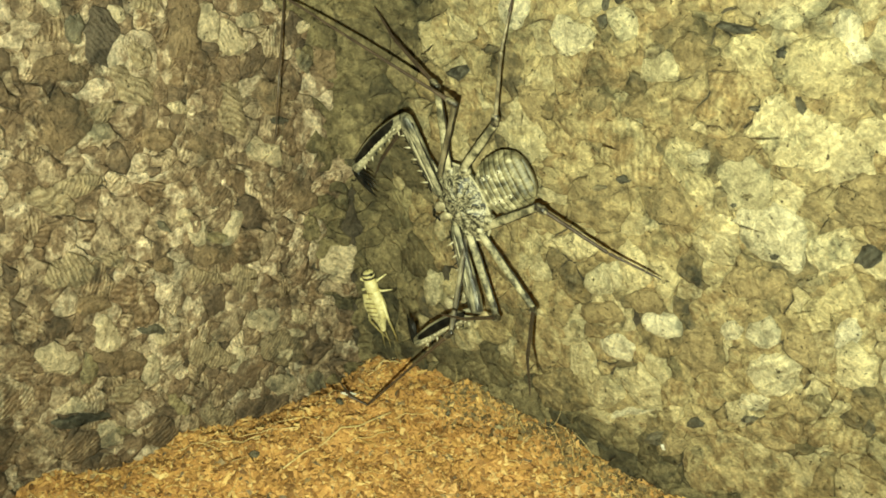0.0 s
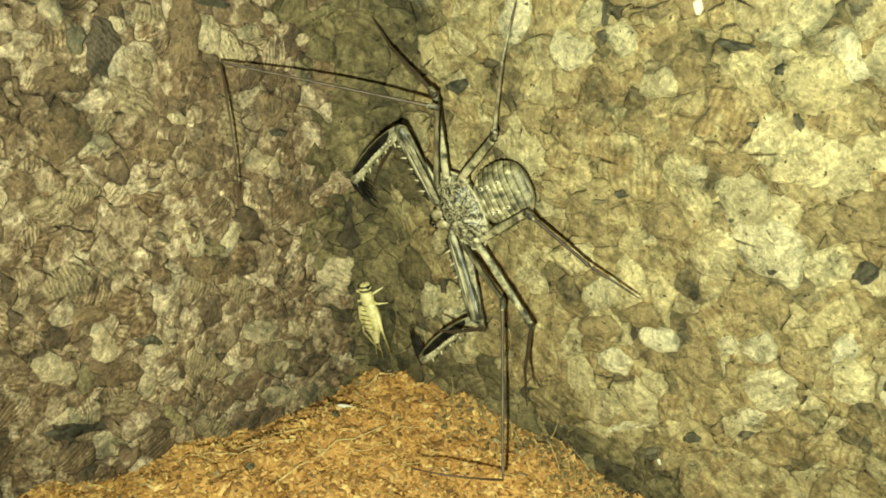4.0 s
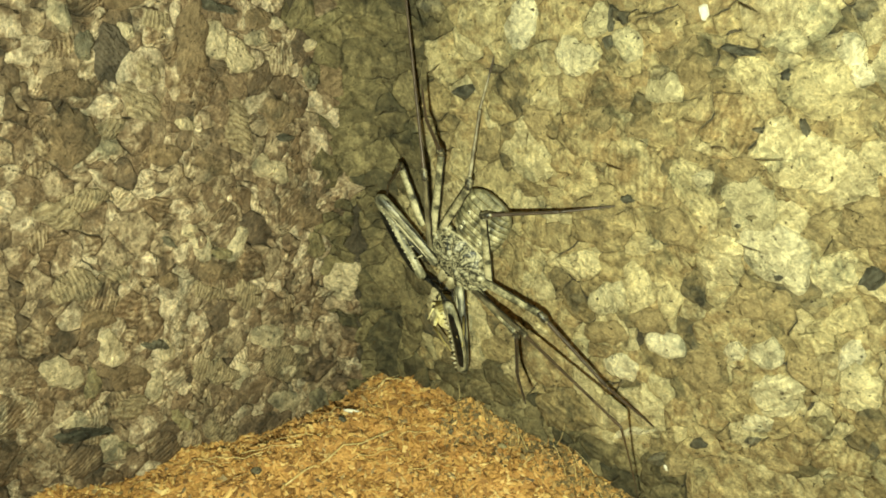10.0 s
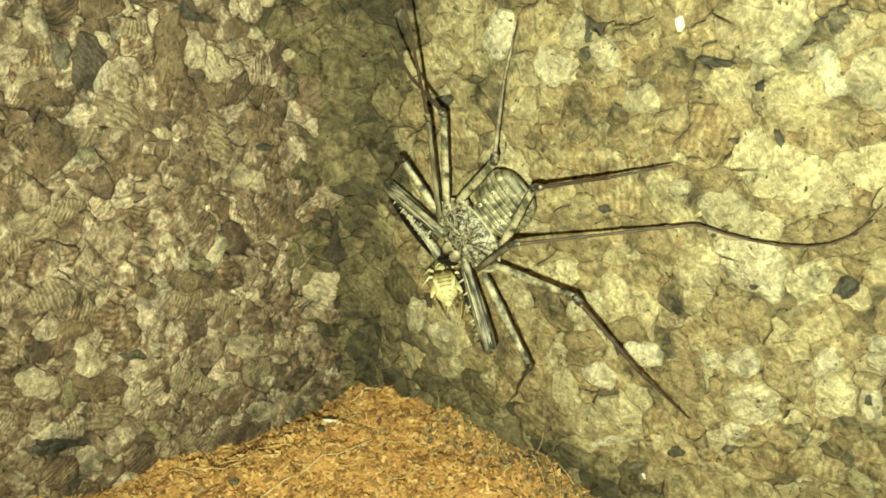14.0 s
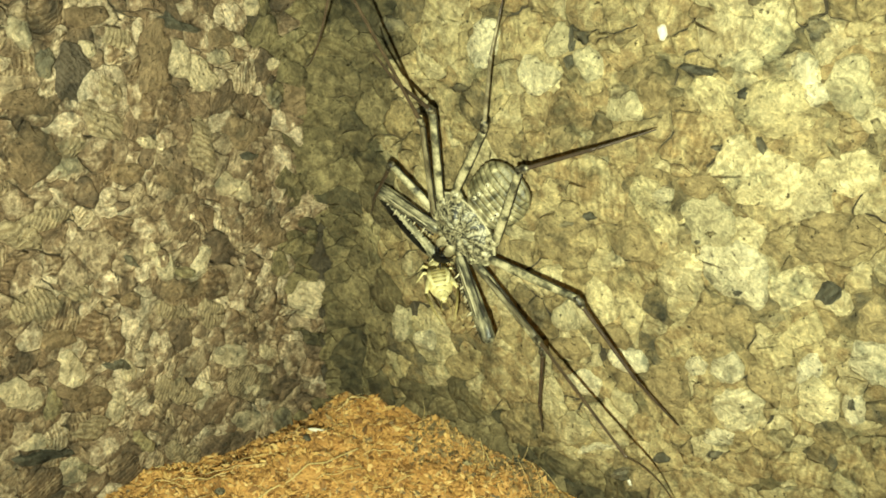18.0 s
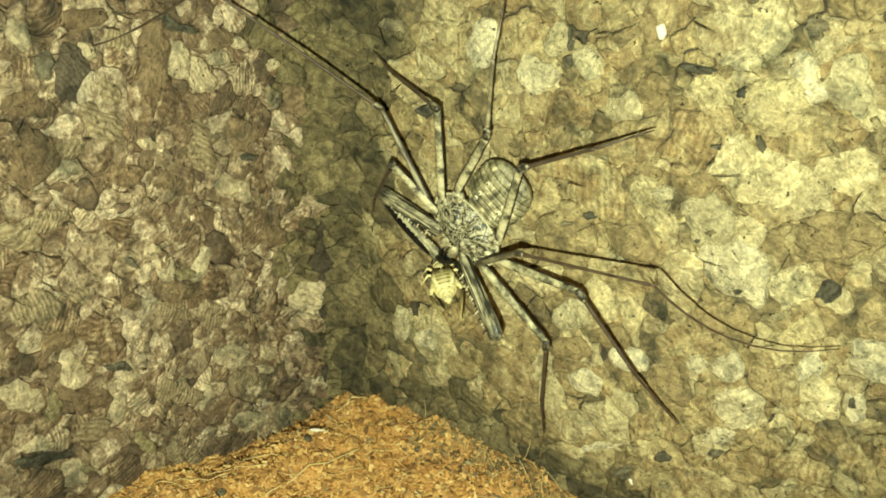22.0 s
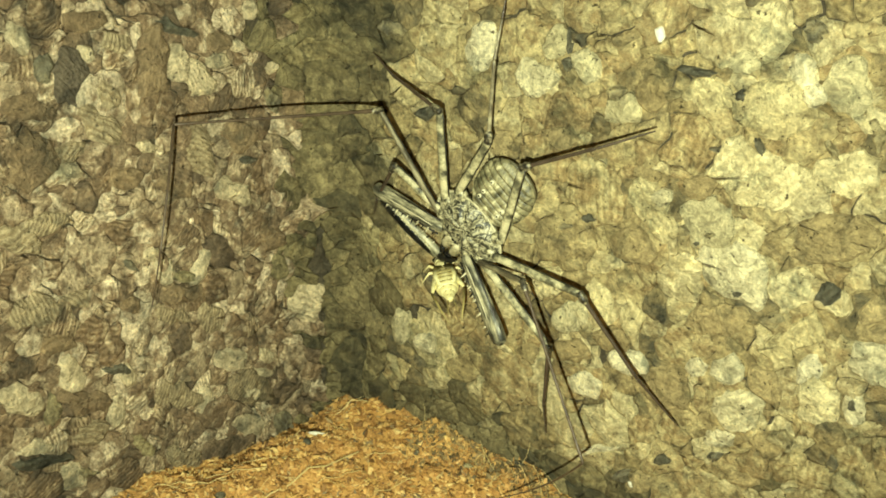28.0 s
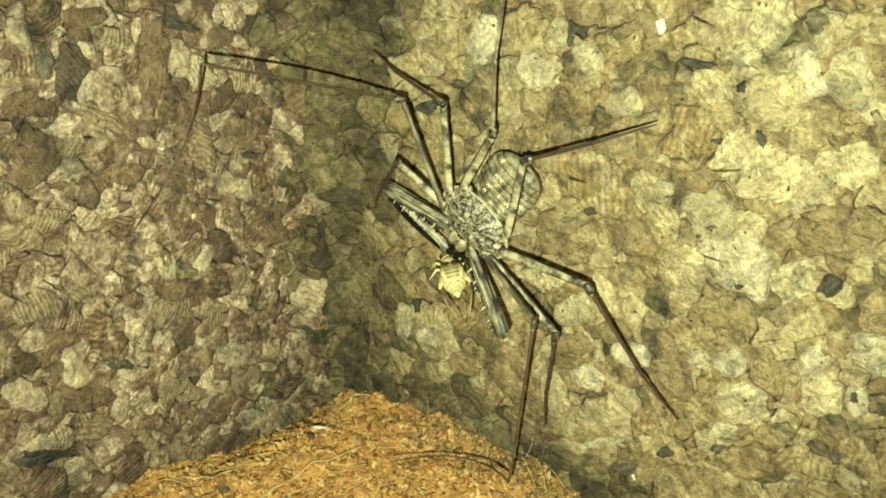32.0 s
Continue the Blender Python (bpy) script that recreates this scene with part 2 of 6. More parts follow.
def cells(seeds, lo, hi):
    """Power cells of seeds (a, b, r) inside the rectangle lo..hi."""
    pts = np.array([s[:2] for s in seeds])
    wts = np.array([s[2] ** 2 for s in seeds])
    out = []
    for i, (a, b, r) in enumerate(seeds):
        d2 = ((pts - pts[i]) ** 2).sum(1)
        poly = [(lo[0], lo[1]), (hi[0], lo[1]), (hi[0], hi[1]), (lo[0], hi[1])]
        for j in np.argsort(d2)[1:34]:
            n = pts[j] - pts[i]
            k = (d2[j] + wts[i] - wts[j]) / 2
            cut = []
            for p, q in zip(poly, poly[1:] + poly[:1]):
                dp = (p[0] - a) * n[0] + (p[1] - b) * n[1] - k
                dq = (q[0] - a) * n[0] + (q[1] - b) * n[1] - k
                if dp <= 0:
                    cut.append(p)
                if dp * dq < 0:
                    f = dp / (dp - dq)
                    cut.append((p[0] + f * (q[0] - p[0]), p[1] + f * (q[1] - p[1])))
            poly = cut
            if len(poly) < 3:
                break
        out.append(poly if len(poly) >= 3 else None)
    return out


def granule(poly, place, rng, loose, flush=None, sink=0.0):
    """One pressed granule over its cell: a wavy outline, worn edges and an uneven top."""
    ring = []
    calm = 1.0 if flush is None else min(1.0, 130 * min(max(p[i] for p in poly) - min(p[i] for p in poly) for i in (0, 1))) ** 1.5
    for p, q in zip(poly, poly[1:] + poly[:1]):
        n = max(1, min(7, round(math.dist(p, q) / 0.0008)))
        for k in range(n):
            a, b = p[0] + (q[0] - p[0]) * k / n, p[1] + (q[1] - p[1]) * k / n
            w = noise.noise_vector(Vector((a * 75, b * 75, 8.0))) * (0.0030 if flush is None else 0.0) + noise.noise_vector(Vector((a * 190, b * 190, 1.0))) * 0.0018 + noise.noise_vector(Vector((a * 420, b * 420, 3.0))) * 0.0010 + noise.noise_vector(Vector((a * 1300, b * 1300, 5.0))) * 0.0004
            w *= calm
            ring.append((a + w.x, b + w.y))
    ca = sum(p[0] for p in ring) / len(ring)
    cb = sum(p[1] for p in ring) / len(ring)
    size = max(math.dist(p, (ca, cb)) for p in ring)
    if size < 0.0004:
        return None
    gap = loose + 0.00070 * noise.noise(Vector((ca * 130, cb * 130, 6.0)))
    top = rng.uniform(-0.0004, 0.0003) + 1.5 * (loose + 0.00016) * rng.uniform(-1, 2)
    worn = rng.uniform(0.0001, 0.0006)
    ta, tb = rng.uniform(-0.10, 0.10), rng.uniform(-0.10, 0.10)
    top -= sink
    if flush is not None:
        top, ta, tb, gap = flush, ta * 0.5, tb * 0.5, 0.0

    def lay(inset, h, rough):
        rows = []
        for a, b in ring:
            d = math.dist((a, b), (ca, cb)) or 1e-6
            f = max(0.0, 1 - inset / d)
            x, y = ca + (a - ca) * f, cb + (b - cb) * f
            z = h + (x - ca) * ta + (y - cb) * tb + rough * noise.noise(Vector((x * 500, y * 500, 9.0)))
            rows.append(place(max(x, 0.0), y, z))
        return rows

    verts = lay(gap, -0.0016, 0) + lay(gap, top - 0.00030, 0.0001) + lay(gap + worn, top - 0.00005, 0.0002)
    verts += lay(gap + size * 0.42, top + 0.00004, 0.0003) + [place(max(ca, 0), cb, top + 0.0003 * noise.noise(Vector((ca * 500, cb * 500, 9.0))))]
    n = len(ring)
    faces = [(r * n + k, r * n + (k + 1) % n, (r + 1) * n + (k + 1) % n, (r + 1) * n + k) for r in range(3) for k in range(n)]
    faces += [(3 * n + k, 3 * n + (k + 1) % n, 4 * n) for k in range(n)]
    return verts, faces


def chip_outline(a, b, long, wide, turn, rng, ragged=False):
    """The angular outline of one broken granule: a jittered polygon round an ellipse, in metres."""
    n, c, s = rng.choice((6, 7, 8, 9)) + (6 if ragged else 0), math.cos(radians(turn)), math.sin(radians(turn))
    start, out = rng.uniform(0, 6.28), []
    for k in range(n):
        q = start + 2 * math.pi * (k + rng.uniform(-0.28, 0.28)) / n
        r = rng.uniform(0.62, 1.22) if ragged else rng.uniform(0.92, 1.2)
        x, y = long * r * math.cos(q), wide * r * math.sin(q)
        out.append((a + x * c - y * s, b + x * s + y * c))
    return out


def inside_chip(a, b, chip, grow):
    ca, cb, long, wide, turn = chip
    c, s = math.cos(radians(turn)), math.sin(radians(turn))
    x, y = (a - ca) * c + (b - cb) * s, (b - cb) * c - (a - ca) * s
    return (x / (long * grow)) ** 2 + (y / (wide * grow)) ** 2 < 1


def scatter(rng, lo, hi, sizes):
    """Seeds that keep their distance."""
    seeds = []
    for r, tries in sizes:
        for _ in range(tries):
            a, b, s = rng.uniform(lo[0], hi[0]), rng.uniform(lo[1], hi[1]), r * rng.uniform(0.8, 1.2)
            if all((a - x) ** 2 + (b - y) ** 2 > (0.92 * (s + q)) ** 2 for x, y, q in seeds):
                seeds.append((a, b, s))
    return seeds


def cork_wall(name, place, mat, bits, lo, hi, near, sizes, chips, seed, label, flip, corner_shade, low, loose):
    """A board with its pressed granules; chips: (stuff, (along, up, half length, half width, turn)) for those that stand out."""
    rng = random.Random(seed)
    wall = tagged(new(name), label, "wall", kind="structure")
    g, verts, faces = 26, [], []
    for i in range(g + 1):
        for j in range(2):
            a = lo[0] + (hi[0] - lo[0]) * (i / g) ** 1.6
            for h in (-0.0012, -0.014):
                verts.append(place(a, hi[1] if j else lo[1], h))
    for i in range(g):
        k, m = i * 4, i * 4 + 4
        faces += [(k, m, m + 2, k + 2), (k + 1, k + 3, m + 3, m + 1), (k + 2, m + 2, m + 3, k + 3), (k, k + 1, m + 1, m)]
    faces += [(0, 2, 3, 1), (g * 4, g * 4 + 1, g * 4 + 3, g * 4 + 2)]
    link_mesh("board", verts, faces, M_GLUE, wall, False)

    def turned(f):
        return [tuple(reversed(q)) for q in f] if flip else f

    for k, (stuff, shape) in enumerate(chips):
        big = shape[2] > 0.002
        made = granule(chip_outline(*shape, rng, stuff is M_BARK), place, rng, loose, 0.00045 + 0.0002 * rng.random() + (0.0 if big else 0.00025) + (0.0003 if stuff is M_BARK else 0.0))
        if made:
            link_mesh("granule", made[0], turned(made[1]), stuff, wall)
    count = len(chips)
    seeds = scatter(rng, lo, hi, sizes)
    piles = (([], []), ([], []))
    for (a, b, r), poly in zip(seeds, cells(seeds, lo, hi)):
        if not poly:
            continue
        under = any(inside_chip(a, b, shape, 0.85) for _, shape in chips)
        made = granule(poly, place, rng, loose, None, 0.0007 if under else 0.0)
        if not made:
            continue
        v, f = made[0], turned(made[1])
        # Granules by the corner or foot get the painted-in shade, with a blotchy edge.
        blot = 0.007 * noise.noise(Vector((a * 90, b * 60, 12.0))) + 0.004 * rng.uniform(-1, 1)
        shaded = a < corner_shade + blot + 0.16 * max(0.0, b - 0.05) or b < low + 1.6 * blot
        inside = near[0] < a < near[1] and near[2] < b < near[3]
        if inside and r > 0.0009 and count < 300 and b < 0.096:
            count += 1
            link_mesh("granule", v, f, M_OLIVE if shaded else mat, wall)
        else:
            bunch = piles[1 if shaded else 0]
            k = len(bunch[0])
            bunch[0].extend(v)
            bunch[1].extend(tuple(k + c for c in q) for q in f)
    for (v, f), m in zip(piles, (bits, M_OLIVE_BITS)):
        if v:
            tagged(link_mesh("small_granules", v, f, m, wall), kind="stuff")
    return wall


SIZES_LEFT = ((0.0032, 120), (0.0024, 600), (0.0017, 2400), (0.0011, 5500), (0.0007, 5000))
SIZES_RIGHT = ((0.0050, 50), (0.0036, 400), (0.0026, 1800), (0.0017, 5000), (0.0010, 6000))
LEFT_CHIPS, RIGHT_CHIPS = [], []


def name_chips(chips, stuff, rows):
    """Granules that stand out: place along the wall and height, half length, half width (millimetres), turn."""
    chips += [(stuff, (a / 1000, b / 1000, long / 1000, wide / 1000, turn)) for a, b, long, wide, turn in rows]


name_chips(LEFT_CHIPS, M_PALE_BROWN, ((59.0, 86.8, 2.6, 1.7, 88), (28.3, 74.1, 3.4, 2.4, 42), (32.2, 77.5, 3.2, 2.0, 85), (23.8, 76.2, 2.6, 1.5, 15), (19.3, 78.0, 1.7, 1.1, 16), (16.0, 83.3, 1.8, 1.7, 49), (22.4, 51.7, 5.6, 2.3, 33), (54.6, 65.8, 2.3, 1.4, 22), (39.3, 42.6, 3.2, 1.8, 67), (31.3, 40.3, 3.5, 2.0, 120), (59.6, 31.9, 3.6, 2.4, 75), (68.6, 32.0, 3.6, 2.4, 51), (52.4, 20.4, 3.2, 1.6, 102), (49.2, 26.3, 2.4, 1.5, 78), (33.4, 12.0, 3.8, 2.1, 71), (23.2, -0.2, 4.5, 2.5, 37), (26.4, 17.3, 4.4, 2.4, 40)))
name_chips(LEFT_CHIPS, M_PALE_BROWN, ((16.6, 13.6, 2.3, 1.3, 62), (17.7, 9.9, 2.5, 1.1, 34), (62.1, 13.2, 3.6, 2.2, 55), (12.0, 72.7, 2.0, 1.2, 16), (6.4, 21.6, 4.8, 2.8, 91), (67.8, 22.8, 3.1, 1.6, 31), (41.2, 46.5, 2.2, 1.4, 31), (49.0, 82.7, 1.5, 1.0, 32), (39.9, 65.4, 2.3, 1.1, 25), (21.9, 6.8, 3.2, 1.4, 36)))
name_chips(LEFT_CHIPS, M_RING_BROWN, ((29.6, 62.1, 5.0, 2.9, 64), (48.3, 70.9, 4.5, 2.2, 59), (53.6, 68.6, 2.5, 1.7, 164), (59.5, 59.1, 4.1, 1.6, 13), (64.4, 58.2, 4.4, 1.9, 23), (63.8, 45.5, 4.5, 3.2, 34), (56.5, 44.7, 3.2, 1.8, 32), (46.1, 75.7, 2.7, 1.6, 60), (39.7, 16.8, 6.7, 2.8, 35), (21.8, 8.1, 8.0, 2.8, 38), (29.7, 28.5, 4.3, 2.5, 61), (40.0, 2.3, 4.5, 2.2, 43), (43.5, 82.9, 2.5, 1.5, 12), (39.1, 33.5, 4.2, 1.6, 41), (57.8, 18.9, 3.7, 2.0, 23)))
name_chips(LEFT_CHIPS, M_RUST_BROWN, ((37.2, 78.5, 5.5, 3.3, 102), (59.2, 77.0, 4.1, 2.2, 24), (60.1, 69.5, 4.9, 3.8, 27), (24.1, 79.6, 3.8, 1.9, 12), (19.7, 61.8, 4.5, 2.8, 23), (35.1, 57.1, 4.0, 2.3, 24), (46.9, 38.8, 2.6, 1.7, 39), (36.2, 36.6, 4.9, 2.1, 28), (57.9, 25.3, 5.4, 2.2, 42), (48.3, 87.1, 3.4, 1.6, 10), (44.9, 61.8, 2.9, 1.8, 24), (7.2, 65.5, 4.0, 2.1, 81), (61.1, 38.6, 3.4, 1.8, 19), (13.3, 39.3, 5.1, 2.4, 35)))
name_chips(LEFT_CHIPS, M_BARK_BROWN, ((51.5, 79.0, 5.0, 2.9, 79),))
name_chips(LEFT_CHIPS, M_BARK, ((66.9, 19.2, 4.9, 1.2, 29), (56.5, 82.2, 2.3, 1.6, 85), (32.1, 83.4, 3.6, 1.1, 25), (51.2, 28.6, 2.7, 0.9, 31), (35.2, 39.8, 2.2, 0.9, 27), (63.9, 27.7, 2.6, 1.4, 102), (59.9, 12.4, 2.6, 0.7, 40), (18.8, 56.8, 2.0, 0.8, 19), (12.8, -7.2, 5.3, 2.6, 70), (48.3, 10.5, 3.5, 1.4, 68), (11.7, 66.3, 2.8, 1.4, 65), (46.4, 46.6, 2.2, 0.7, 46)))
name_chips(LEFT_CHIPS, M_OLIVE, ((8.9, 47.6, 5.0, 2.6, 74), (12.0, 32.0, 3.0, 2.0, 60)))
name_chips(RIGHT_CHIPS, M_PALE, ((79.6, 61.4, 4.3, 3.8, 10), (85.3, 55.0, 6.5, 5.1, 147), (95.1, 85.5, 3.8, 3.4, 146), (88.9, 86.6, 2.2, 1.8, 111), (81.2, 86.3, 2.2, 1.7, 12), (107.2, 47.1, 3.6, 3.2, 153), (89.9, 31.3, 4.2, 3.3, 61), (86.9, 37.7, 2.7, 2.2, 61), (87.7, 24.6, 2.8, 1.5, 33), (62.5, 24.5, 3.7, 2.3, 24), (58.7, 36.9, 3.7, 2.8, 33), (63.5, 75.4, 3.4, 2.5, 18), (37.2, 80.7, 4.2, 2.4, 80), (51.2, 84.2, 2.9, 2.7, 172), (47.8, 77.4, 4.0, 3.3, 180), (105.9, 38.6, 2.7, 1.9, 94)))
name_chips(RIGHT_CHIPS, M_PALE, ((21.7, 20.7, 4.2, 2.2, 89), (27.6, 19.4, 3.2, 2.2, 28), (67.4, 12.0, 6.0, 1.2, 32), (70.4, 31.9, 3.4, 2.3, 10), (71.9, 63.5, 1.9, 1.3, 22), (91.0, 83.9, 1.9, 1.7, 13), (57.0, 81.2, 2.6, 2.3, 142), (98.9, 42.2, 2.9, 1.5, 64), (81.9, 36.1, 2.3, 1.7, 25)))
name_chips(RIGHT_CHIPS, M_RING, ((86.2, 80.6, 5.6, 3.9, 8), (82.7, 90.9, 4.0, 3.4, 113), (76.3, 80.8, 4.2, 2.3, 3), (86.2, 70.0, 6.4, 5.2, 170), (70.5, 60.9, 5.2, 3.0, 131), (93.8, 54.9, 3.6, 3.1, 49), (100.8, 37.0, 4.4, 3.1, 102), (95.4, 46.0, 6.3, 2.8, 66), (97.6, 74.1, 4.1, 3.2, 19), (63.8, 41.3, 4.2, 2.6, 99), (69.1, 41.0, 3.3, 2.5, 121), (52.7, 41.8, 4.1, 2.6, 20)))
name_chips(RIGHT_CHIPS, M_RUST, ((92.7, 18.3, 2.7, 1.5, 24), (75.8, 8.2, 3.7, 1.5, 41), (97.6, 64.6, 5.5, 4.1, 23), (105.6, 53.7, 3.7, 2.6, 101), (83.6, 45.4, 4.9, 3.3, 30), (77.7, 67.0, 3.2, 2.5, 24), (77.9, 30.0, 5.1, 3.8, 85), (67.7, 79.0, 3.0, 2.7, 79), (66.7, 35.6, 4.2, 2.4, 18), (60.4, 69.0, 3.4, 2.2, 19), (68.4, 53.5, 3.8, 2.7, 5), (92.8, 37.5, 2.9, 2.5, 141), (58.5, 30.0, 4.3, 2.4, 7), (41.6, 65.4, 3.9, 3.1, 134), (53.4, 68.3, 3.1, 2.2, 174), (95.8, 26.8, 3.6, 2.3, 23)))
name_chips(RIGHT_CHIPS, M_BARK, ((53.5, 84.6, 2.1, 0.4, 94), (53.6, 81.0, 1.2, 0.9, 104), (62.0, 78.2, 1.4, 1.1, 4), (89.3, 92.2, 1.8, 1.4, 171), (74.3, 83.7, 3.1, 0.8, 4), (81.3, 81.7, 1.1, 0.9, 15), (85.3, 75.0, 1.4, 0.5, 120), (94.7, 77.0, 1.7, 0.4, 135), (78.9, 73.1, 0.8, 0.4, 175), (80.4, 59.7, 0.9, 0.4, 20), (78.7, 57.7, 0.5, 0.4, 26), (76.3, 58.8, 1.1, 0.9, 36), (56.2, 53.7, 1.6, 0.5, 27), (60.1, 56.5, 1.2, 0.7, 12), (92.0, 48.9, 1.6, 1.3, 35)))
name_chips(RIGHT_CHIPS, M_BARK, ((98.7, 55.7, 2.4, 1.3, 54), (86.1, 51.3, 0.8, 0.6, 32), (72.4, 8.4, 1.8, 1.2, 33), (80.6, 9.2, 1.9, 1.2, 91), (79.0, 15.4, 1.5, 0.9, 18), (87.8, 21.0, 1.4, 0.7, 33), (105.3, 27.9, 1.3, 0.8, 99), (105.7, 39.4, 1.0, 0.6, 105), (71.2, 79.9, 1.2, 0.8, 15), (69.6, 84.7, 2.2, 0.7, 177), (100.0, 80.4, 2.6, 1.1, 112), (26.3, 66.8, 2.0, 1.2, 19), (18.2, 80.8, 2.9, 1.4, 178), (43.0, 6.4, 1.9, 0.9, 33), (97.2, 28.8, 1.8, 1.3, 10)))
name_chips(RIGHT_CHIPS, M_CHALK, ((68.0, 88.2, 1.3, 0.7, 104), (74.2, 7.8, 0.7, 0.5, 117), (97.7, 37.5, 0.4, 0.3, 45)))
CUT = ROUND * 0.2929
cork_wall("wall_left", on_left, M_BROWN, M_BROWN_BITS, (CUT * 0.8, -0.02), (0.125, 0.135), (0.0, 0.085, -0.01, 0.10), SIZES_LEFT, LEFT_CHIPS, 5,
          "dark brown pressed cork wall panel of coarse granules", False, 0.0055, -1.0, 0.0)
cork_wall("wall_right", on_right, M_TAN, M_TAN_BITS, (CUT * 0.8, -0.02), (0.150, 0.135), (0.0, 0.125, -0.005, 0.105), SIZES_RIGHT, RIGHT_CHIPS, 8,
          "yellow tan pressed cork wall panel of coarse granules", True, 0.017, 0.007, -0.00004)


# ---- the dark rest of the terrarium, behind and above the camera ----
def plain_box(name, lo, hi, mat, label):
    bm = bmesh.new()
    bmesh.ops.create_cube(bm, size=1)
    mid, size = (Vector(lo) + Vector(hi)) / 2, Vector(hi) - Vector(lo)
    bmesh.ops.transform(bm, matrix=Matrix.Translation(mid) @ Matrix.Diagonal((*size, 1)), verts=bm.verts)
    return tagged(part(name, bm, mat, None), label, "terrarium", kind="structure")


M_SHELL = coir("dark_shell", [(0.3, (0.03, 0.028, 0.024)), (0.7, (0.06, 0.055, 0.045))], False)
plain_box("wall_side", (0.300, -0.32, -0.03), (0.306, 0.0, 0.33), M_SHELL, "plain dark terrarium side wall")
plain_box("wall_front", (0.0, -0.326, -0.03), (0.306, -0.320, 0.33), M_SHELL, "plain dark terrarium front wall")
plain_box("ceiling", (-0.014, -0.326, 0.330), (0.306, 0.014, 0.336), M_SHELL, "plain dark terrarium lid")
plain_box("base", (-0.014, -0.326, -0.036), (0.306, 0.014, -0.030), M_SHELL, "plain dark terrarium base")
plain_box("wall_left_rest", (-0.012, -0.320, -0.03), (-0.001, -0.1255, 0.33), M_GLUE, "plain dark cork panel")
plain_box("wall_left_top", (-0.012, -0.1255, 0.1355), (-0.001, 0.012, 0.33), M_GLUE, "plain dark cork panel")
plain_box("wall_right_rest", (0.1505, 0.001, -0.03), (0.300, 0.012, 0.33), M_GLUE, "plain dark cork panel")
plain_box("wall_right_top", (-0.001, 0.001, 0.1355), (0.1505, 0.012, 0.33), M_GLUE, "plain dark cork panel")


# ---- coir floor ----
def floor_height(x, y):
    n = noise.noise(Vector((x * 60, y * 60, 0.4))) * 0.0026 + noise.noise(Vector((x * 200, y * 200, 4.4))) * 0.0019 + noise.noise(Vector((x * 620, y * 620, 7.4))) * 0.0008
    d = min(11.0, max(0.0, -y) * 100)
    slope = 0.000175 * d * d
    hollow = -0.0080 * math.exp(-(x / 0.0085) ** 2 - (d / 4.5) ** 2)
    ledge = -0.0028 / (1 + math.exp(-(x - 0.057) / 0.003)) * math.exp(-(d / 2.0) ** 2)
    return n + slope + hollow + ledge + 0.0006


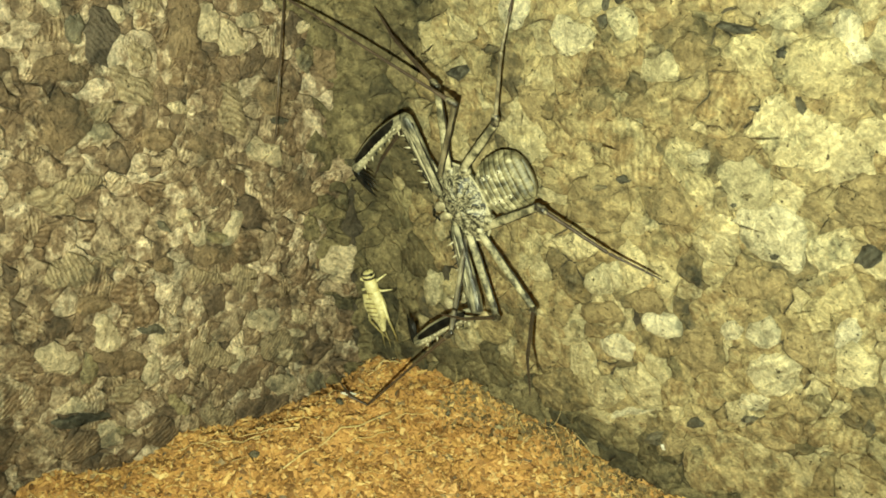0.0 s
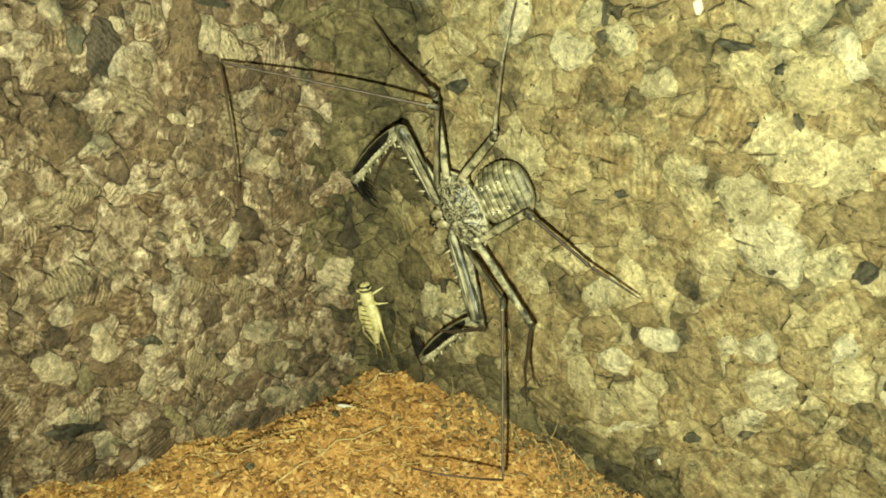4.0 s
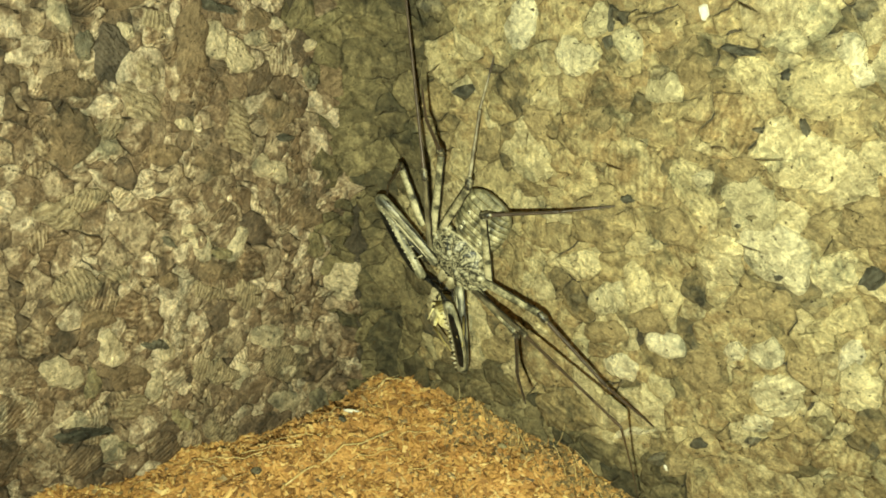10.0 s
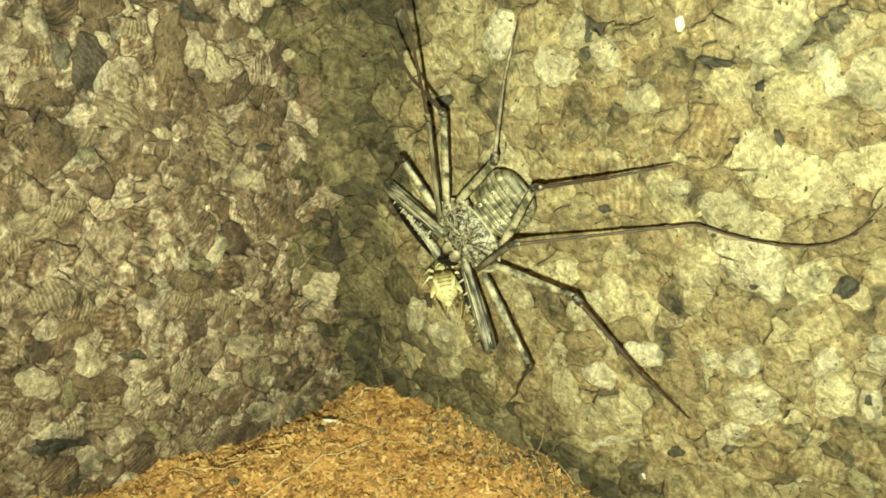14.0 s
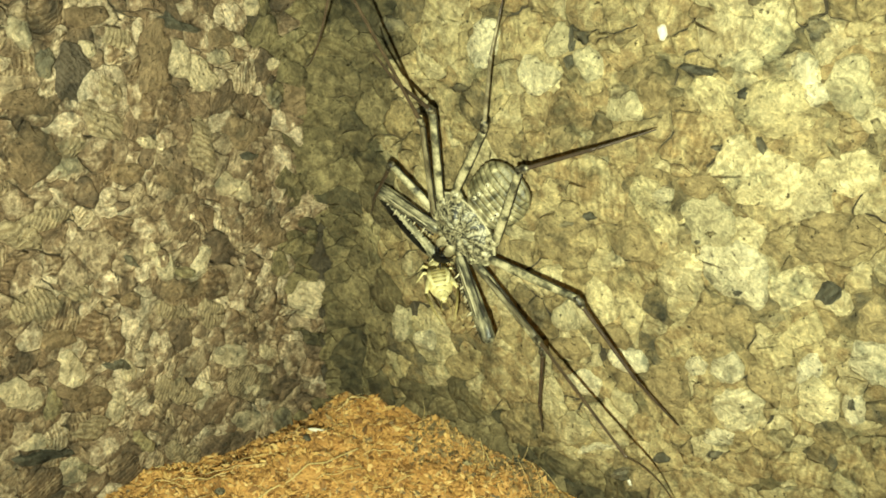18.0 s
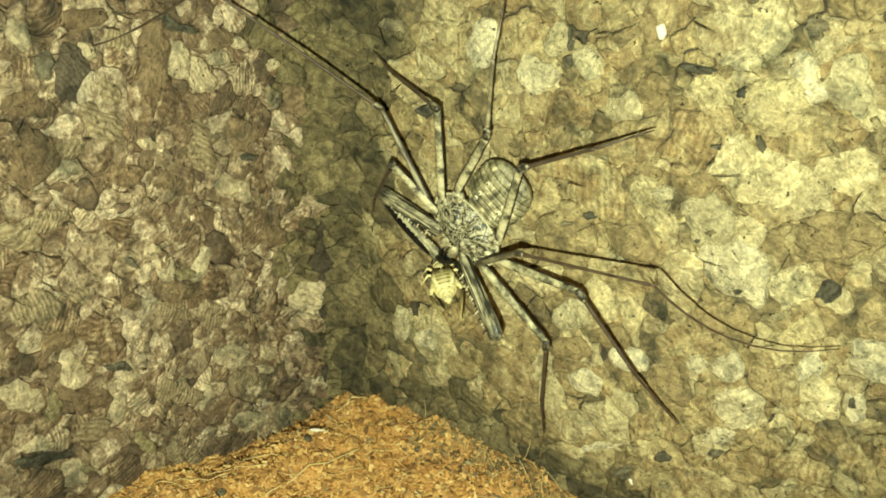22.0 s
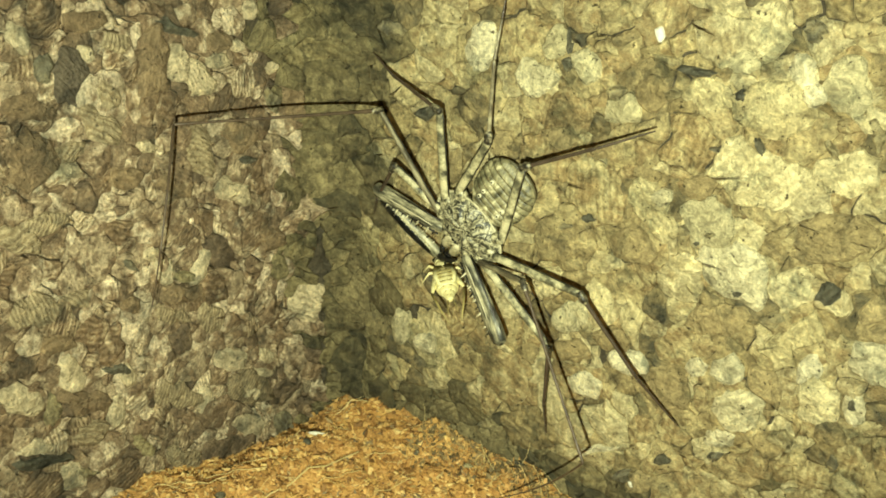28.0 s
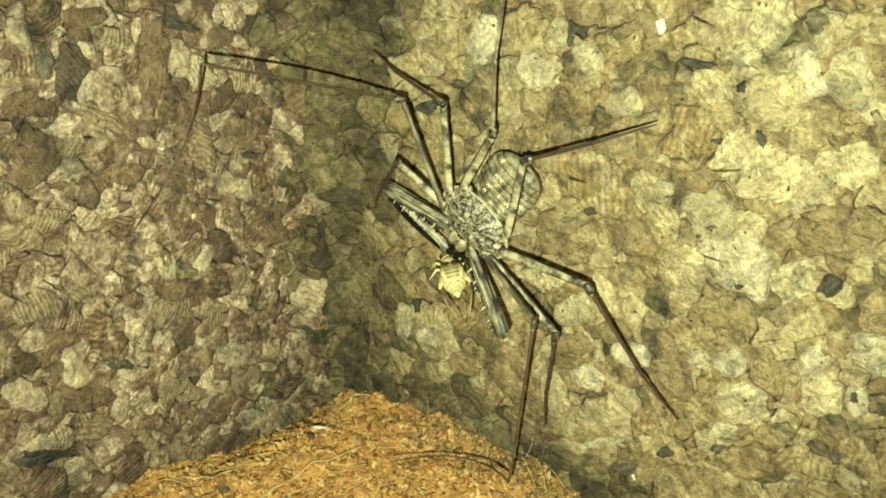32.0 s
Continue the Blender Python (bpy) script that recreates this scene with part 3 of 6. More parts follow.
def coir_floor():
    n, size = 230, 0.302
    verts, faces = [], []
    for i in range(n + 1):
        for j in range(n + 1):
            x, y = -0.004 + (i / n) ** 1.5 * size, 0.004 - (j / n) ** 1.5 * size
            verts.append((x, y, floor_height(x, y)))
    for i in range(n):
        for j in range(n):
            k = i * (n + 1) + j
            faces.append((k, k + 1, k + n + 2, k + n + 1))
    ground = link_mesh("ground", verts, faces, M_COIR)
    tagged(ground, "loose orange brown coir substrate heaped over the terrarium floor", "ground", kind="structure")
    rng = random.Random(3)
    v, f = [], []
    for _ in range(34000):
        x, y = rng.uniform(0, 0.085), -rng.uniform(0, 0.085)
        if x - y > 0.115:
            continue
        s = rng.choice((0.00025, 0.0003, 0.0004, 0.0005, 0.0006, 0.0007, 0.0009))
        long, thin = rng.uniform(0.9, 1.6), rng.uniform(0.45, 1.0)
        m = Matrix.Translation((x, y, floor_height(x, y) + s * 0.2)) @ Euler((rng.gauss(0, 0.45), rng.gauss(0, 0.45), rng.uniform(0, 6.28))).to_matrix().to_4x4()
        k = len(v)
        for dx, dy, dz in ((1, 0, 0.1), (0.3, 0.7, -0.1), (-0.8, 0.5, 0.2), (-0.9, -0.4, -0.1), (0.2, -0.8, 0.1), (0, 0, 0.35), (0, 0, -0.3)):
            w = rng.uniform(0.75, 1.25)
            v.append(m @ Vector((dx * s * w * long, dy * s * w * thin, dz * s)))
        f += [(k + a, k + (a + 1) % 5, k + 5) for a in range(5)] + [(k + (a + 1) % 5, k + a, k + 6) for a in range(5)]
    tagged(link_mesh("coir_flakes", v, f, M_FLAKES, smooth=False), "orange brown coconut coir crumbs on the floor", "substrate", kind="stuff")
    v, f = [], []
    for _ in range(2600):
        x, y = rng.uniform(0.03, 0.09), -abs(rng.gauss(0, 0.0045))
        s = rng.choice((0.0003, 0.0005, 0.0008))
        m = Matrix.Translation((x, y - 0.001, floor_height(x, y - 0.001) + s * 0.4)) @ Euler([rng.uniform(0, 6.28) for _ in range(3)]).to_matrix().to_4x4()
        k = len(v)
        for dx, dy, dz in ((1, 0, 0.1), (0.3, 0.7, -0.1), (-0.8, 0.5, 0.2), (-0.9, -0.4, -0.1), (0.2, -0.8, 0.1), (0, 0, 0.5), (0, 0, -0.4)):
            v.append(m @ (Vector((dx, dy, dz)) * s * rng.uniform(0.7, 1.3)))
        f += [(k + a, k + (a + 1) % 5, k + 5) for a in range(5)] + [(k + (a + 1) % 5, k + a, k + 6) for a in range(5)]
    tagged(link_mesh("dark_crumbs", v, f, M_CRUMBS, smooth=False), "dark olive soil crumbs along the wall foot", "substrate", kind="stuff")
    v, f = [], []
    for _ in range(260):
        x, y = rng.uniform(0, 0.085), -rng.uniform(0, 0.085)
        if x - y > 0.115:
            continue
        strand(v, f, rng, x, y, rng.uniform(0.001, 0.005), rng.uniform(0, 6.28), 0.00005, 0.0006)
    tagged(link_mesh("short_fibres", v, f, M_FIBRE), "fine pale coir hairs among the crumbs", "fibre", kind="stuff")


def strand(v, f, rng, x, y, length, heading, r, hover, bend=None):
    """A bent hair over the floor, added to lists of vertices and faces."""
    n, curl = 6, rng.uniform(-0.5, 0.5) if bend is None else bend
    at, h = Vector((x, y, 0)), heading
    k = len(v)
    for i in range(n + 1):
        z = floor_height(at.x, at.y) + hover * (0.7 + 0.6 * math.sin(math.pi * i / n)) + 0.0003
        side = Vector((-math.sin(h), math.cos(h), 0)) * r
        up = Vector((0, 0, r))
        p = Vector((at.x, at.y, z))
        v.extend([p + side, p + up, p - side, p - up])
        at += Vector((math.cos(h), math.sin(h), 0)) * length / n
        h += curl / n
    for i in range(n):
        for j in range(4):
            f.append((k + i * 4 + j, k + i * 4 + (j + 1) % 4, k + i * 4 + 4 + (j + 1) % 4, k + i * 4 + 4 + j))


def fibre(x, y, length, heading, r, bend):
    """A single long coir fibre lying on the crumbs; place in millimetres, heading in degrees."""
    v, f = [], []
    strand(v, f, random.Random(1), x / 1000, y / 1000, length / 1000, radians(heading), r / 1000, 0.0010, bend)
    tagged(link_mesh("coir_fibre", v, f, M_FIBRE), "single pale golden coir fibre on the substrate", "fibre", "coir fibres")


def chip(name, x, y, size, turn, mat, label, lift=0.4):
    """A small angular flake lying on the floor."""
    bm = bmesh.new()
    bmesh.ops.create_icosphere(bm, subdivisions=2, radius=1)
    for q in bm.verts:
        q.co *= 1 + 0.35 * noise.noise(q.co * 1.3 + Vector((x, y, 0)))
    sx, sy, sz = (c / 1000 for c in size)
    z = floor_height(x / 1000, y / 1000) + sz * lift + 0.0007
    bmesh.ops.transform(bm, matrix=Matrix.Translation((x / 1000, y / 1000, z)) @ Euler((0.2, 0.15, radians(turn))).to_matrix().to_4x4() @ Matrix.Diagonal((sx, sy, sz, 1)), verts=bm.verts)
    tagged(part(name, bm, mat, None), label, "chip", "flakes on the substrate")


M_CRUMBS = coir("dark_crumbs", [(0.0, (0.09, 0.065, 0.03)), (0.4, (0.24, 0.17, 0.075)), (0.7, (0.42, 0.28, 0.11)), (1.0, (0.62, 0.36, 0.12))], True)
M_FIBRE = coir("fibre", [(0.3, (0.62, 0.45, 0.17)), (0.7, (0.85, 0.70, 0.36))], False)
coir_floor()

fibre(22.7, -44.3, 27.5, 84, 0.17, 0.1)
fibre(7.5, -48.8, 9.9, 38, 0.08, 0.3)
fibre(8.7, -42.0, 11.3, 52, 0.07, -0.3)
fibre(26.2, -17.7, 6.7, 48, 0.08, 0.2)
fibre(11.6, -21.2, 7.6, 96, 0.08, 0.3)
fibre(5.0, -52.9, 7.8, 39, 0.07, -0.3)
fibre(26.1, -30.7, 9.5, 69, 0.08, 0.2)
fibre(9.7, -34.6, 9.3, 29, 0.06, 0.4)
fibre(10.7, -8.2, 7.3, 53, 0.10, 0.2)
fibre(49.3, -1.0, 7.2, -24, 0.06, -0.3)
fibre(52.9, -1.0, 6.3, -17, 0.07, 0.2)
fibre(42.9, -1.0, 6.6, -42, 0.07, 0.3)
fibre(28.2, -1.0, 1.5, -28, 0.09, 0.1)
fibre(34.9, -25.1, 9.2, 62, 0.07, 0.3)


def stalk(foot, tip, bow):
    """A coir hair that stands in the crumbs at the wall's foot; places and bow in millimetres."""
    a, b = Vector(foot) / 1000, Vector(tip) / 1000
    v, f, n = [], [], 6
    for i in range(n + 1):
        s = i / n
        p = a.lerp(b, s) + Vector((bow, 0, 0)) / 1000 * math.sin(math.pi * s)
        r = 0.00010 * (1 - 0.6 * s)
        v.extend([p + Vector(q) * r for q in ((1, 0, 0), (0, -1, 0), (-1, 0, 0), (0, 1, 0))])
    for i in range(n):
        for j in range(4):
            f.append((i * 4 + j, i * 4 + (j + 1) % 4, i * 4 + 4 + (j + 1) % 4, i * 4 + 4 + j))
    tagged(link_mesh("coir_fibre", v, f, M_FIBRE), "short pale coir hair standing in the crumbs", "fibre", "coir fibres")


stalk((45.4, -4.0, -0.4), (44.4, -4.3, 5.7), 0.6)
stalk((51.2, -0.8, -0.4), (53.6, -1.1, 7.7), 0.6)
stalk((57.5, -5.8, -0.5), (54.1, -6.1, 6.5), 0.6)
stalk((58.7, -4.4, -0.5), (56.6, -4.7, 6.0), 0.6)
stalk((28.1, -0.8, -0.3), (28.5, -1.1, 5.3), 0.6)
stalk((61.1, -1.3, -0.7), (56.5, -1.6, 3.2), 0.6)
chip("chalk_chip", 15.7, -19.1, (2.0, 0.42, 0.4), 35, M_CHALK, "small white chip lying on the coir")
chip("bark_chip", 16.2, -22.6, (0.9, 0.6, 0.4), 0, M_BARK, "small dark bark flake on the coir")
chip("bark_chip", 44.2, -7.9, (1.0, 0.7, 0.4), 40, M_BARK, "small dark bark flake on the coir")
chip("bark_chip", 16.7, -45.5, (1.0, 0.8, 0.4), 70, M_BARK, "small dark bark flake on the coir")
chip("bark_chip", 34.0, -10.7, (0.9, 0.5, 0.4), 100, M_BARK, "small dark bark flake on the coir")
chip("bark_chip", 51.8, -1.0, (1.2, 0.7, 0.5), 10, M_BARK, "small dark bark flake on the coir")



# ---- the whip spider: it clings to the right wall, head towards the floor ----
def skin(name, stops, scale, rough, mode="noise", stretch=(1, 1, 1), relief=0.3):
    """Chitin: mottled by its own pattern at object scale, faintly glossy."""
    m, t, b = material(name)
    co = t.nodes.new("ShaderNodeTexCoord").outputs["Object"]
    mp = t.nodes.new("ShaderNodeMapping")
    mp.inputs["Scale"].default_value = stretch
    t.links.new(co, mp.inputs[0])
    if mode == "cells":
        n = t.nodes.new("ShaderNodeTexVoronoi")
        n.feature = "DISTANCE_TO_EDGE"
        n.inputs["Scale"].default_value = scale
        bent = blend(t, "ADD", 0.0025, mp.outputs[0], t.nodes.new("ShaderNodeTexNoise").outputs["Color"])
        t.links.new(bent, n.inputs["Vector"])
        fac = n.outputs["Distance"]
    elif mode == "bands":
        n = t.nodes.new("ShaderNodeTexWave")
        n.inputs["Scale"].default_value, n.inputs["Distortion"].default_value = scale, 1.5
        t.links.new(mp.outputs[0], n.inputs["Vector"])
        fac = n.outputs[1]
    else:
        fac = noise_tex(t, mp.outputs[0], scale, 3, 0.6)
    base = ramp(t, fac, stops)
    fine = noise_tex(t, co, 4200, 3, 0.7)
    c = blend(t, "OVERLAY", 0.65, base, ramp(t, fine, [(0.3, (0.3, 0.3, 0.3)), (0.7, (0.7, 0.7, 0.7))]))
    t.links.new(c, b.inputs["Base Color"])
    b.inputs["Roughness"].default_value, b.inputs["Specular IOR Level"].default_value = rough, 0.5
    bump(t, b, fine, relief, 0.0003)
    return m


def shield_skin(name):
    """The shield: pale ridges that ray out from the middle over grey furrows, a pale net and fine pits."""
    m, t, b = material(name)
    co = t.nodes.new("ShaderNodeTexCoord").outputs["Object"]
    wob = t.nodes.new("ShaderNodeTexNoise")
    wob.inputs["Scale"].default_value, wob.inputs["Detail"].default_value = 420, 2
    t.links.new(co, wob.inputs["Vector"])
    bent = blend(t, "ADD", 0.0022, co, wob.outputs["Color"])
    mp = t.nodes.new("ShaderNodeMapping")
    mp.inputs["Location"].default_value = (-0.0011, -0.0011, 0)
    t.links.new(bent, mp.inputs[0])
    turn = t.nodes.new("ShaderNodeTexGradient")
    turn.gradient_type = "RADIAL"
    t.links.new(mp.outputs[0], turn.inputs[0])
    saw = t.nodes.new("ShaderNodeMath")
    saw.operation = "PINGPONG"
    saw.inputs[1].default_value = 0.0385
    t.links.new(turn.outputs["Fac"], saw.inputs[0])
    rays = ramp(t, saw.outputs[0], [(0.0, (0.02, 0.02, 0.014)), (0.014, (0.06, 0.056, 0.036)), (0.024, (0.24, 0.218, 0.135)), (0.034, (0.58, 0.53, 0.34))])
    worm = noise_tex(t, bent, 620, 2.0, 0.55)
    web = ramp(t, worm, [(0.33, (0.04, 0.037, 0.024)), (0.40, (0.52, 0.47, 0.31)), (0.435, (0.20, 0.182, 0.112)), (0.47, (0.008, 0.008, 0.006)), (0.52, (0.03, 0.028, 0.018)), (0.56, (0.56, 0.51, 0.33)), (0.60, (0.14, 0.127, 0.078)), (0.66, (0.008, 0.008, 0.006))])
    c = blend(t, "MIX", 0.72, rays, web)
    fine = noise_tex(t, co, 4200, 3, 0.7)
    c = blend(t, "OVERLAY", 0.6, c, ramp(t, fine, [(0.3, (0.3, 0.3, 0.3)), (0.7, (0.7, 0.7, 0.7))]))
    t.links.new(c, b.inputs["Base Color"])
    b.inputs["Roughness"].default_value = 0.46
    bump(t, b, worm, 0.5, 0.0010)
    return m


M_CARAPACE = shield_skin("mottled_carapace")
M_RIM = skin("pale_rim", [(0.3, (0.40, 0.36, 0.22)), (0.7, (0.66, 0.60, 0.40))], 700, 0.35)
M_TERGITE = skin("tergite_skin", [(0.38, (0.07, 0.064, 0.036)), (0.45, (0.17, 0.152, 0.086)), (0.52, (0.24, 0.215, 0.122)), (0.58, (0.33, 0.295, 0.17)), (0.65, (0.60, 0.54, 0.335))], 640, 0.4, "noise", (0.7, 1.25, 1))
M_MEMBRANE = skin("abdomen_membrane", [(0.3, (0.07, 0.063, 0.038)), (0.7, (0.22, 0.198, 0.12))], 500, 0.45)
M_FEMUR = skin("banded_leg", [(0.36, (0.04, 0.037, 0.025)), (0.43, (0.13, 0.12, 0.075)), (0.50, (0.36, 0.325, 0.195)), (0.60, (0.60, 0.54, 0.34))], 400, 0.36, "noise", (1.0, 0.8, 0.8), 0.5)
M_KNEE = skin("dark_knee", [(0.40, (0.012, 0.011, 0.009)), (0.54, (0.07, 0.06, 0.04)), (0.68, (0.34, 0.30, 0.19))], 1100, 0.3)
M_COXA = skin("mottled_hip", [(0.40, (0.02, 0.019, 0.013)), (0.46, (0.14, 0.127, 0.077)), (0.54, (0.36, 0.325, 0.2)), (0.64, (0.64, 0.58, 0.38))], 950, 0.33)
# Ridge colour taken near black so that it adds to the limbs' shadow lines.
M_KEEL = skin("shadow_line_keel", [(0.3, (0.008, 0.007, 0.006)), (0.7, (0.03, 0.024, 0.017))], 900, 0.4)
M_TIBIA = skin("brown_leg", [(0.3, (0.028, 0.018, 0.012)), (0.7, (0.09, 0.062, 0.043))], 400, 0.38)
M_WHIP = skin("whip_brown", [(0.3, (0.04, 0.026, 0.018)), (0.7, (0.11, 0.076, 0.048))], 500, 0.38)
M_WHIP_THIGH = skin("whip_thigh", [(0.36, (0.05, 0.04, 0.027)), (0.5, (0.13, 0.11, 0.068)), (0.66, (0.32, 0.28, 0.175))], 330, 0.34, "noise", (0.6, 2.0, 2.0))
M_PALP = skin("palp_grey", [(0.38, (0.03, 0.03, 0.023)), (0.48, (0.10, 0.096, 0.068)), (0.58, (0.25, 0.23, 0.15)), (0.68, (0.50, 0.455, 0.30))], 800, 0.26, "noise", (0.3, 1.3, 1))
M_PALP_ARM = skin("palp_forearm", [(0.36, (0.08, 0.078, 0.055)), (0.50, (0.25, 0.232, 0.15)), (0.66, (0.52, 0.475, 0.31))], 800, 0.26, "noise", (0.3, 1.2, 1))
M_PALP_DARK = skin("palp_black", [(0.38, (0.004, 0.004, 0.004)), (0.66, (0.02, 0.019, 0.015))], 700, 0.3, relief=0.15)
M_PALP_DARK.node_tree.nodes["Principled BSDF"].inputs["Specular IOR Level"].default_value = 0.2
M_PALE_SHIN = skin("pale_shin", [(0.36, (0.07, 0.055, 0.036)), (0.5, (0.18, 0.15, 0.092)), (0.64, (0.36, 0.315, 0.20))], 420, 0.38)
M_SPINE = skin("spine_pale", [(0.3, (0.50, 0.44, 0.27)), (0.7, (0.74, 0.68, 0.48))], 800, 0.3)
M_JAW = skin("jaw_tan", [(0.35, (0.22, 0.19, 0.11)), (0.7, (0.66, 0.59, 0.38))], 800, 0.3)
M_EYE = skin("eye_black", [(0.3, (0.006, 0.006, 0.006)), (0.7, (0.015, 0.015, 0.015))], 500, 0.1)
M_MOTTLE = skin("pale_stud", [(0.3, (0.62, 0.57, 0.38)), (0.7, (0.78, 0.73, 0.52))], 500, 0.35)


def tube(bm, rings, sides=10, start=None):
    """A closed limb along x from rings (x, half width y, half height z, shift y, shift z)."""
    loops = []
    for x, ry, rz, sy, sz in rings:
        loops.append([bm.verts.new((x, sy + ry * math.cos(a), sz + rz * math.sin(a))) for a in (2 * math.pi * k / sides for k in range(sides))])
    for p, q in zip(loops, loops[1:]):
        for k in range(sides):
            bm.faces.new((p[k], p[(k + 1) % sides], q[(k + 1) % sides], q[k]))
    bm.faces.new(list(reversed(loops[0])))
    bm.faces.new(loops[-1])
    return bm


def limb(name, length, r0, r1, mat, parent, flat=1.0, knob=1.15, label="", swell=0.0, sides=10):
    """A leg segment along its own x with a knob at each joint."""
    bm = bmesh.new()
    rows = []
    for f, s in ((0.0, 0.6), (0.02, 1.0), (0.06, knob), (0.12, 1.0), (0.35, 1.0 + swell), (0.6, 1.0 + 0.6 * swell), (0.88, 1.0), (0.94, knob), (0.99, 1.0), (1.0, 0.55)):
        r = (r0 + (r1 - r0) * f) * s * (1 + 0.10 * noise.noise(Vector((f * 9, length * 900, 3.0))))
        rows.append((f * length, r, r * flat, 0, 0))
    made = part(name, tube(bm, rows, sides), mat, parent, label)
    # Edge ridges of the thigh; their black deepens the shadow line beside it.
    if name == "femur":
        for s in (1, -1):
            bm = bmesh.new()
            tube(bm, [(f * length, 0.00011, 0.00020, s * (r0 + (r1 - r0) * f) * (1.0 + swell * math.sin(math.pi * f)), -0.0001 - 0.00012 * (k % 2)) for k, f in enumerate((0.04, 0.15, 0.27, 0.4, 0.52, 0.65, 0.78, 0.9, 0.97))], 5)
            part("keel", bm, M_KEEL, made, "thin ridge blackened to strengthen the leg's shadow line")
    if name == "tibia":
        bm = bmesh.new()
        r = r0 * 2.05
        tube(bm, [(-0.0006, r * 0.5, r * 0.5, 0, 0), (-0.0003, r, r * 0.9, 0, 0), (0.0003, r * 0.8, r * 0.75, 0, 0), (0.0007, r * 1.05, r, 0, 0), (0.0015, r * 0.75, r * 0.75, 0, 0), (0.0019, r * 0.45, r * 0.45, 0, 0)], 8)
        part("patella", bm, M_KNEE, made, "dark mottled knee joint")
    return made


def thorn(bm, at, way, length, r):
    """One tapering spine from a point along a way."""
    w = Vector(way).normalized()
    side = w.orthogonal().normalized()
    other = w.cross(side)
    ring = [bm.verts.new(Vector(at) + side * r * math.cos(a) + other * r * math.sin(a)) for a in (k * math.pi * 0.4 for k in range(5))]
    mid = [bm.verts.new(Vector(at) + w * length * 0.5 + side * r * 0.6 * math.cos(a) + other * r * 0.6 * math.sin(a)) for a in (k * math.pi * 0.4 for k in range(5))]
    tip = bm.verts.new(Vector(at) + w * length)
    for k in range(5):
        bm.faces.new((ring[k], ring[(k + 1) % 5], mid[(k + 1) % 5], mid[k]))
        bm.faces.new((mid[k], mid[(k + 1) % 5], tip))
    bm.faces.new(list(reversed(ring)))


def dome(bm, outline, height, rings=9, sides=40, furrow=None):
    """A low dome over an outline r(angle) in its own xy plane, with furrows pressed into it."""
    loops = []
    for i in range(rings + 1):
        f = math.sin(0.5 * math.pi * i / rings)
        row = []
        for k in range(sides):
            a = 2 * math.pi * k / sides
            r = outline(a) * f
            x, y = r * math.cos(a), r * math.sin(a)
            z = height * (1 - f ** 2.6) + (furrow(x, y, a, f) if furrow else 0)
            row.append(bm.verts.new((x, y, z)))
        loops.append(row)
    low = [bm.verts.new((v.co.x * 0.93, v.co.y * 0.93, -height * 0.7)) for v in loops[-1]]
    loops.append(low)
    for p, q in zip(loops, loops[1:]):
        for k in range(sides):
            bm.faces.new((p[k], p[(k + 1) % sides], q[(k + 1) % sides], q[k]))
    bm.faces.new(low)
    bmesh.ops.remove_doubles(bm, verts=bm.verts, dist=1e-6)
    return bm


LEG_BASES = {"whip": (2.8, 5.6), "second": (2.2, 5.8), "third": (-0.5, 6.6), "fourth": (-4.0, 5.6), "palp": (4.2, 2.8)}


